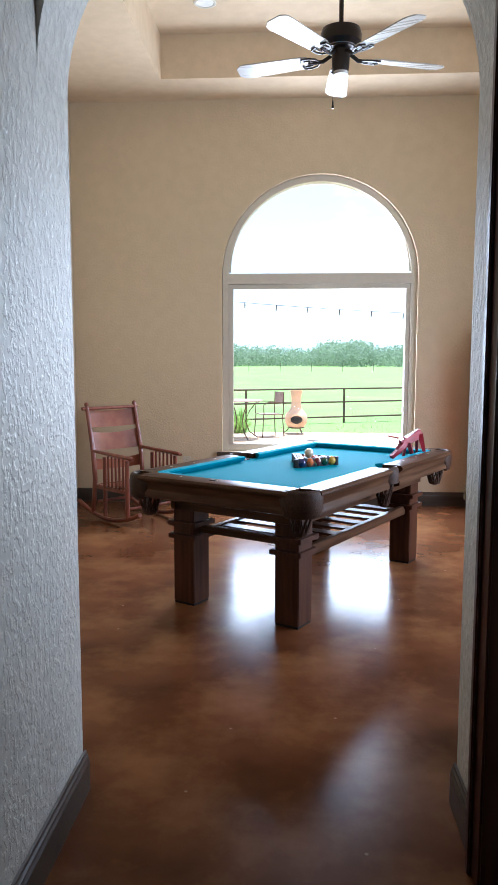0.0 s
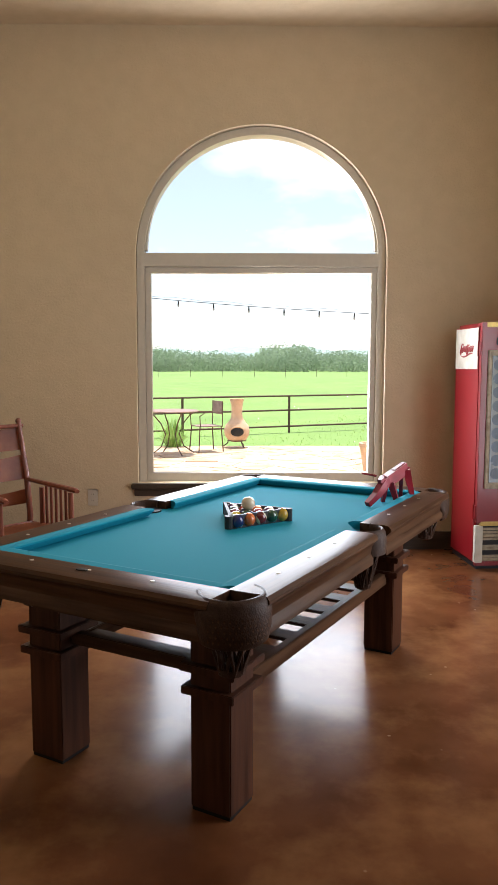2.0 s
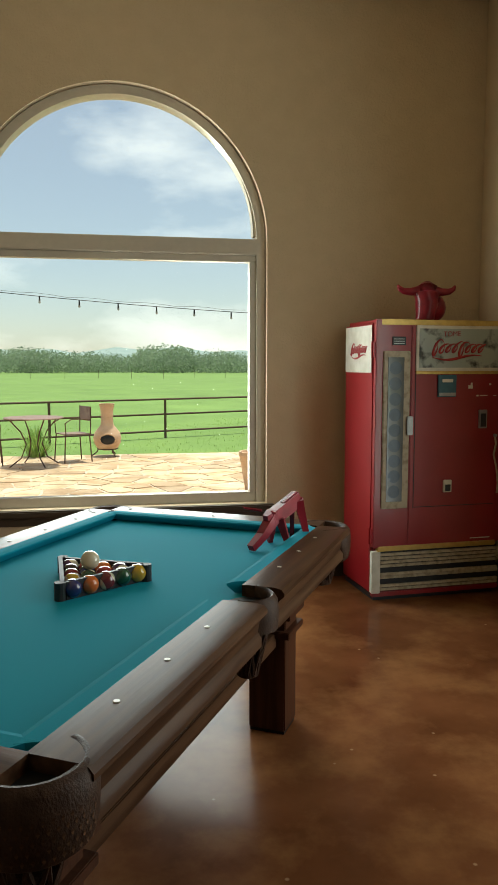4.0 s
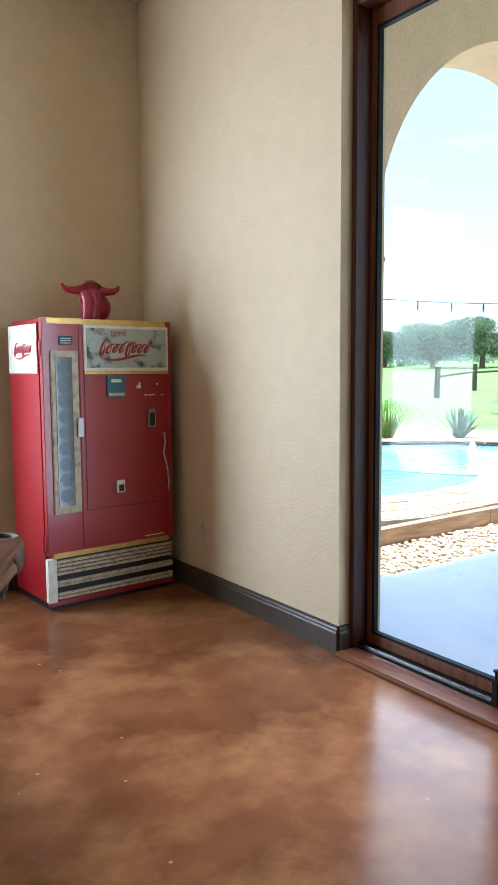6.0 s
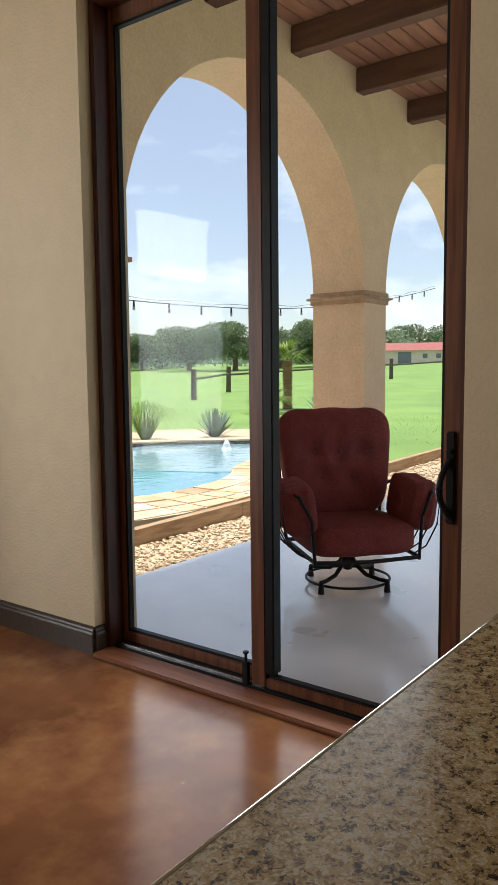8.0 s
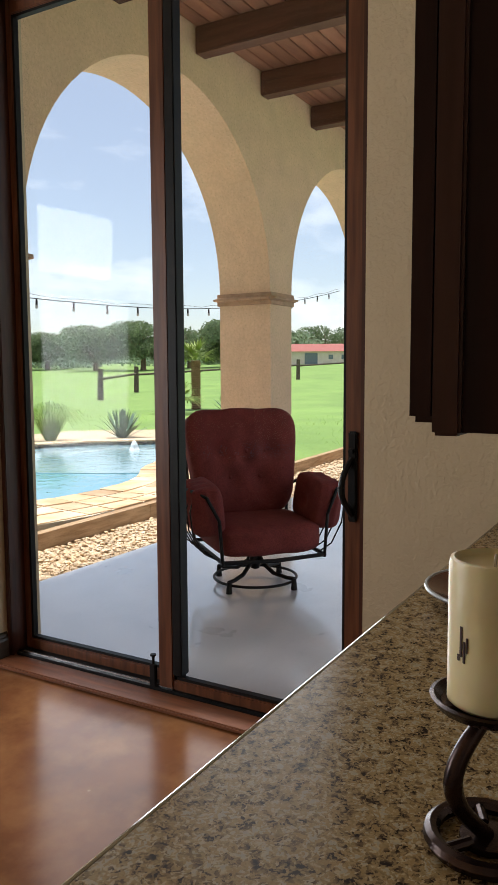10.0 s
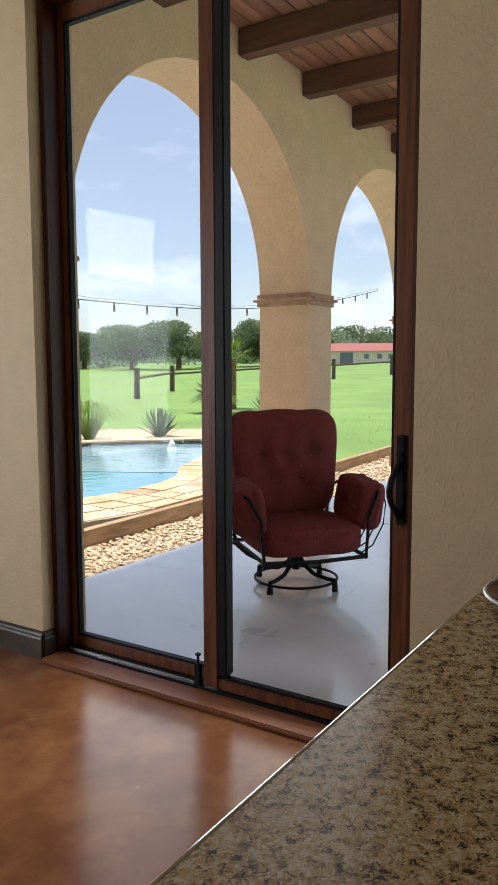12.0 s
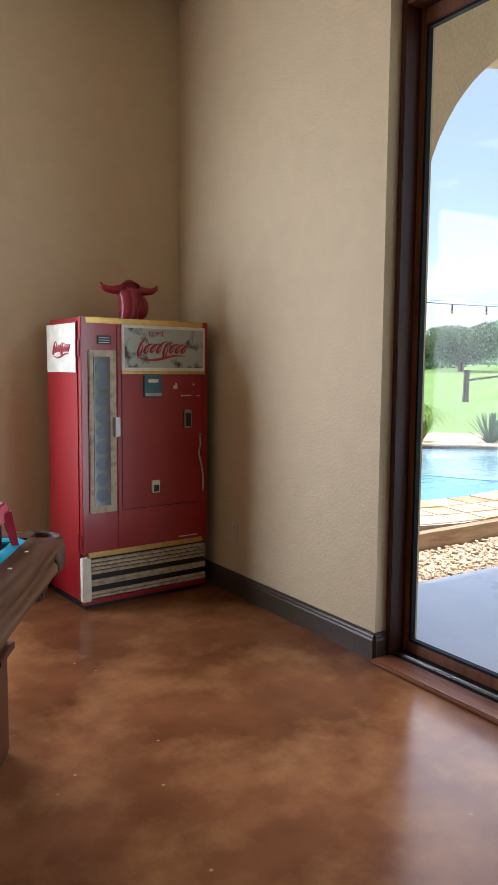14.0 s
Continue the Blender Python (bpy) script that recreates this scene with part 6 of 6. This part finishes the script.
rest = bm_new()
for (i, j), c in seeds.items():
    poly = [Vector(p) for p in ((SX, SY), (SX + STEP * NXC + 0.2, SY), (SX + STEP * NXC + 0.2, SY + STEP * NYC + 0.3), (SX, SY + STEP * NYC + 0.3))]
    gap = rnd.uniform(0.010, 0.020)
    for di in range(-2, 3):
        for dj in range(-2, 3):
            o = seeds.get((i + di, j + dj))
            if o is None or (di, dj) == (0, 0):
                continue
            normal = (o - c).normalized()
            poly = clip(poly, (c + o) / 2 - normal * gap, normal)
    if len(poly) < 3:
        continue
    z = -0.052 + rnd.uniform(-0.004, 0.004)
    near = c.x > -2.6 and c.y > 7.9
    bm = bm_new() if near else rest
    slab(bm, [(p.x, p.y) for p in poly], "z", -0.07, z)
    if near:
        st = new("flagstone", finish(bm, "flagstone", M_FLAG))
        st.parent = terrace
st = new("flagstone_rest", finish(rest, "flagstone_rest", M_FLAG))
st.parent = terrace
tagged(st, kind="stuff")

# pipe fence
M_PIPE = plain("rusty_pipe", (0.10, 0.055, 0.036), 0.7, 0.1)
pf = thing("pipe_fence", "dark metal pipe fence along the terrace", "fence")
P0, DIR = Vector((1.24, 19.8, 0)), Vector((2.5, 1.15, 0)).normalized()
for k in range(-4, 5):
    p = P0 + DIR * (2.75 * k)
    part("post", rod(bm_new(), (p.x, p.y, -0.35), (p.x, p.y, 0.645), 0.030), M_PIPE, pf)
for z in (0.645, 0.30, -0.09):
    a, b = P0 - DIR * 11.5, P0 + DIR * 11.5
    part("rail", rod(bm_new(), (a.x, a.y, z), (b.x, b.y, z), 0.022), M_PIPE, pf)
ff = thing("wire_fence", "distant wire fence with thin posts", "fence")
for k in range(24):
    x, y = -40 + 4.2 * k, 96 + 0.6 * k
    part("post", rod(bm_new(), (x, y, -0.3), (x, y, 0.9), 0.03, n=6), M_POST, ff)

# chiminea
M_CLAY = surf("pale_terracotta", (0.56, 0.36, 0.22), (0.70, 0.50, 0.34), 5.0, 0.8, 0.3, 30.0, big=0.1)
cm = thing("chiminea", "pale terracotta chiminea on an iron stand", "chiminea", at=pose(-0.01, 14.75, -0.05, 0, 0, -88))
part("body", lathe(bm_new(), [(0.10, 0.10), (0.17, 0.14), (0.215, 0.22), (0.225, 0.30), (0.20, 0.39), (0.14, 0.46), (0.105, 0.51), (0.095, 0.60), (0.10, 0.74), (0.12, 0.82), (0.125, 0.85), (0.10, 0.85), (0.08, 0.75)], n=28), M_CLAY, cm, smooth=True)
# the mouth is a dark disc on the clay, painting the shade inside
part("fire_mouth", lathe(bm_new(), [(0.001, 0.016), (0.06, 0.012), (0.10, 0.0), (0.125, -0.022)], n=24), M_DARK, cm, "dark disc for the shade inside the mouth")
mouth = cm.children[-1]
mouth.matrix_local = pose(0.214, 0, 0.285, 0, 88, 0) @ Matrix.Diagonal((0.70, 0.95, 1.0, 1))
part("mouth_rim", tube(bm_new(), [(0.214 - 0.022 * abs(math.cos(2 * math.pi * k / 24)) ** 2, 0.122 * math.cos(2 * math.pi * k / 24), 0.285 + 0.09 * math.sin(2 * math.pi * k / 24)) for k in range(24)], 0.012, 6, True), M_CLAY, cm, smooth=True)
for k in range(3):
    a = 2.1 * k + 0.5
    part("stand_leg", tube(bm_new(), [(0.14 * math.cos(a), 0.14 * math.sin(a), 0.17), (0.16 * math.cos(a), 0.16 * math.sin(a), 0.08), (0.25 * math.cos(a), 0.25 * math.sin(a), 0.01)], 0.010, 6), M_PIPE, cm)
part("stand_ring", tube(bm_new(), [(0.16 * math.cos(2 * math.pi * k / 20), 0.16 * math.sin(2 * math.pi * k / 20), 0.12) for k in range(20)], 0.009, 6, True), M_PIPE, cm)

# bistro set
M_RUST = surf("pink_grey_metal", (0.22, 0.14, 0.12), (0.32, 0.22, 0.19), 12.0, 0.7, metal=0.2)
bt = thing("bistro_table", "round weathered metal bistro table on curled legs", "table", at=pose(-1.05, 13.75, -0.05))
part("tabletop", lathe(bm_new(), [(0.001, 0.69), (0.42, 0.69), (0.43, 0.70), (0.42, 0.71), (0.001, 0.71)], n=28), M_RUST, bt)
for k in range(4):
    a = math.pi / 2 * k + 0.5
    c, q = math.cos(a), math.sin(a)
    part("leg", tube(bm_new(), [(0.36 * c, 0.36 * q, 0.68), (0.2 * c, 0.2 * q, 0.50), (0.12 * c, 0.12 * q, 0.32), (0.2 * c, 0.2 * q, 0.12), (0.38 * c, 0.38 * q, 0.0)], 0.010, 6), M_PIPE, bt)


def bistro_chair(m):
    c = thing("bistro_chair", "weathered metal bistro chair with curled arms", "chair", "bistro chairs", m)
    part("seat", box(bm_new(), -0.2, 0.2, -0.2, 0.2, 0.42, 0.435, 0.005), M_RUST, c)
    part("backrest", box(bm_new(), -0.215, -0.2, -0.2, 0.2, 0.62, 0.84, 0.005), M_RUST, c)
    for x in (-0.19, 0.19):
        for y in (-0.19, 0.19):
            part("leg", rod(bm_new(), (x * 1.15, y * 1.1, 0.0), (x, y, 0.42), 0.010), M_PIPE, c)
    for y in (-0.21, 0.21):
        part("arm", tube(bm_new(), [(-0.2, y, 0.42), (-0.21, y, 0.84), (-0.2, y, 0.65), (0.1, y, 0.66), (0.2, y, 0.6), (0.19, y, 0.43)], 0.009, 6), M_PIPE, c)


bistro_chair(pose(-0.52, 14.15, -0.05, 0, 0, 205))
bistro_chair(pose(-1.75, 13.9, -0.05, 0, 0, 10))
pot = thing("terracotta_planter", "tall terracotta planter on the terrace", "planter", at=pose(1.74, 10.85, -0.05))
part("pot", lathe(bm_new(), [(0.14, 0.0), (0.19, 0.30), (0.21, 0.42), (0.22, 0.43), (0.22, 0.48), (0.19, 0.48), (0.17, 0.40), (0.001, 0.40)], n=24), M_CLAY, pot, smooth=True)
one("garden_hose_reel", lathe(bm_new(), [(0.16, 0.0), (0.22, 0.03), (0.22, 0.07), (0.16, 0.1), (0.001, 0.1)], (2.4, 15.5, -0.24), 20), plain("teal_hose", (0.05, 0.32, 0.28), 0.5), "coiled teal garden hose on the grass", "hose")
clump("ornamental_grass", (-1.15, 14.9, -0.25), 260, 0.85, 0.45, 0.018, 0.15, M_LEAF, "clump of tall arching green ornamental grass", "ornamental grass", 12)

# grass blades where the lawn is near enough
rnd = random.Random(31)
bm = bm_new()
for k in range(7000):
    x, y = rnd.uniform(-7, 7), 15.02 + 9.0 * rnd.random() ** 1.6
    h = rnd.uniform(0.01, 0.06)
    blade(bm, (x, y, -0.26), (x + rnd.gauss(0, 0.05), y + rnd.gauss(0, 0.05), -0.25 + h), 0.009, 0.006)
for k in range(7000):
    x, y = rnd.uniform(3, 24), rnd.uniform(14.2, 26)
    if x > 14.5:
        y = rnd.uniform(6, 24)
    h = rnd.uniform(0.02, 0.08)
    blade(bm, (x, y, -0.26), (x + rnd.gauss(0, 0.07), y + rnd.gauss(0, 0.07), -0.25 + h), 0.012, 0.006)
M_BLADES = surf("lawn_blades", (0.20, 0.33, 0.065), (0.30, 0.44, 0.11), 0.8, 0.7, random_tint=0.15, island=True)
leafy(M_BLADES, 0.5)
tagged(new("lawn_grass", finish(bm, "lawn_grass", M_BLADES)), "rough green lawn grass", "grass", kind="stuff")

# string lights
M_BULB = plain("clear_bulb", (0.35, 0.34, 0.31), 0.08)


def string_lights(points, sag, gap, label):
    """A sagging cable between points with a socket and bulb at even steps."""
    line = []
    for (a, b) in zip(points, points[1:]):
        a, b = Vector(a), Vector(b)
        for k in range(24):
            q = k / 24
            line.append(a.lerp(b, q) - Vector((0, 0, sag * 4 * q * (1 - q))))
    line.append(Vector(points[-1]))
    t = thing("string_lights", label, "string lights")
    part("cable", tube(bm_new(), line, 0.006, 5), M_BLACK, t)
    part("support_wire", tube(bm_new(), [p + Vector((0, 0, 0.02 + 0.03 * abs(math.sin(k * 0.9)))) for k, p in enumerate(line)], 0.0025, 4), M_BLACK, t)
    for p, n in along([(p.x, p.y) for p in line], gap, False):
        z = min(line, key=lambda v: (v.x - p.x) ** 2 + (v.y - p.y) ** 2).z
        sk = part("socket", rod(bm_new(), (p.x, p.y, z - 0.075), (p.x, p.y, z), 0.015, 0.010, 8), M_BLACK, t)
        part("bulb", ball(bm_new(), (p.x, p.y, z - 0.095), 0.019, (1, 1, 1.3), 8), M_BULB, sk)


string_lights([(-6.0, 15.0, 2.95), (-1.6, 15.0, 2.56), (4.4, 15.0, 2.22)], 0.05, 0.62, "black string lights with clear bulbs over the terrace")
string_lights([(2.2, 9.6, 2.5), (9.0, 9.0, 2.24), (15.5, 9.0, 3.05)], 0.12, 0.58, "black string lights with clear bulbs over the pool")
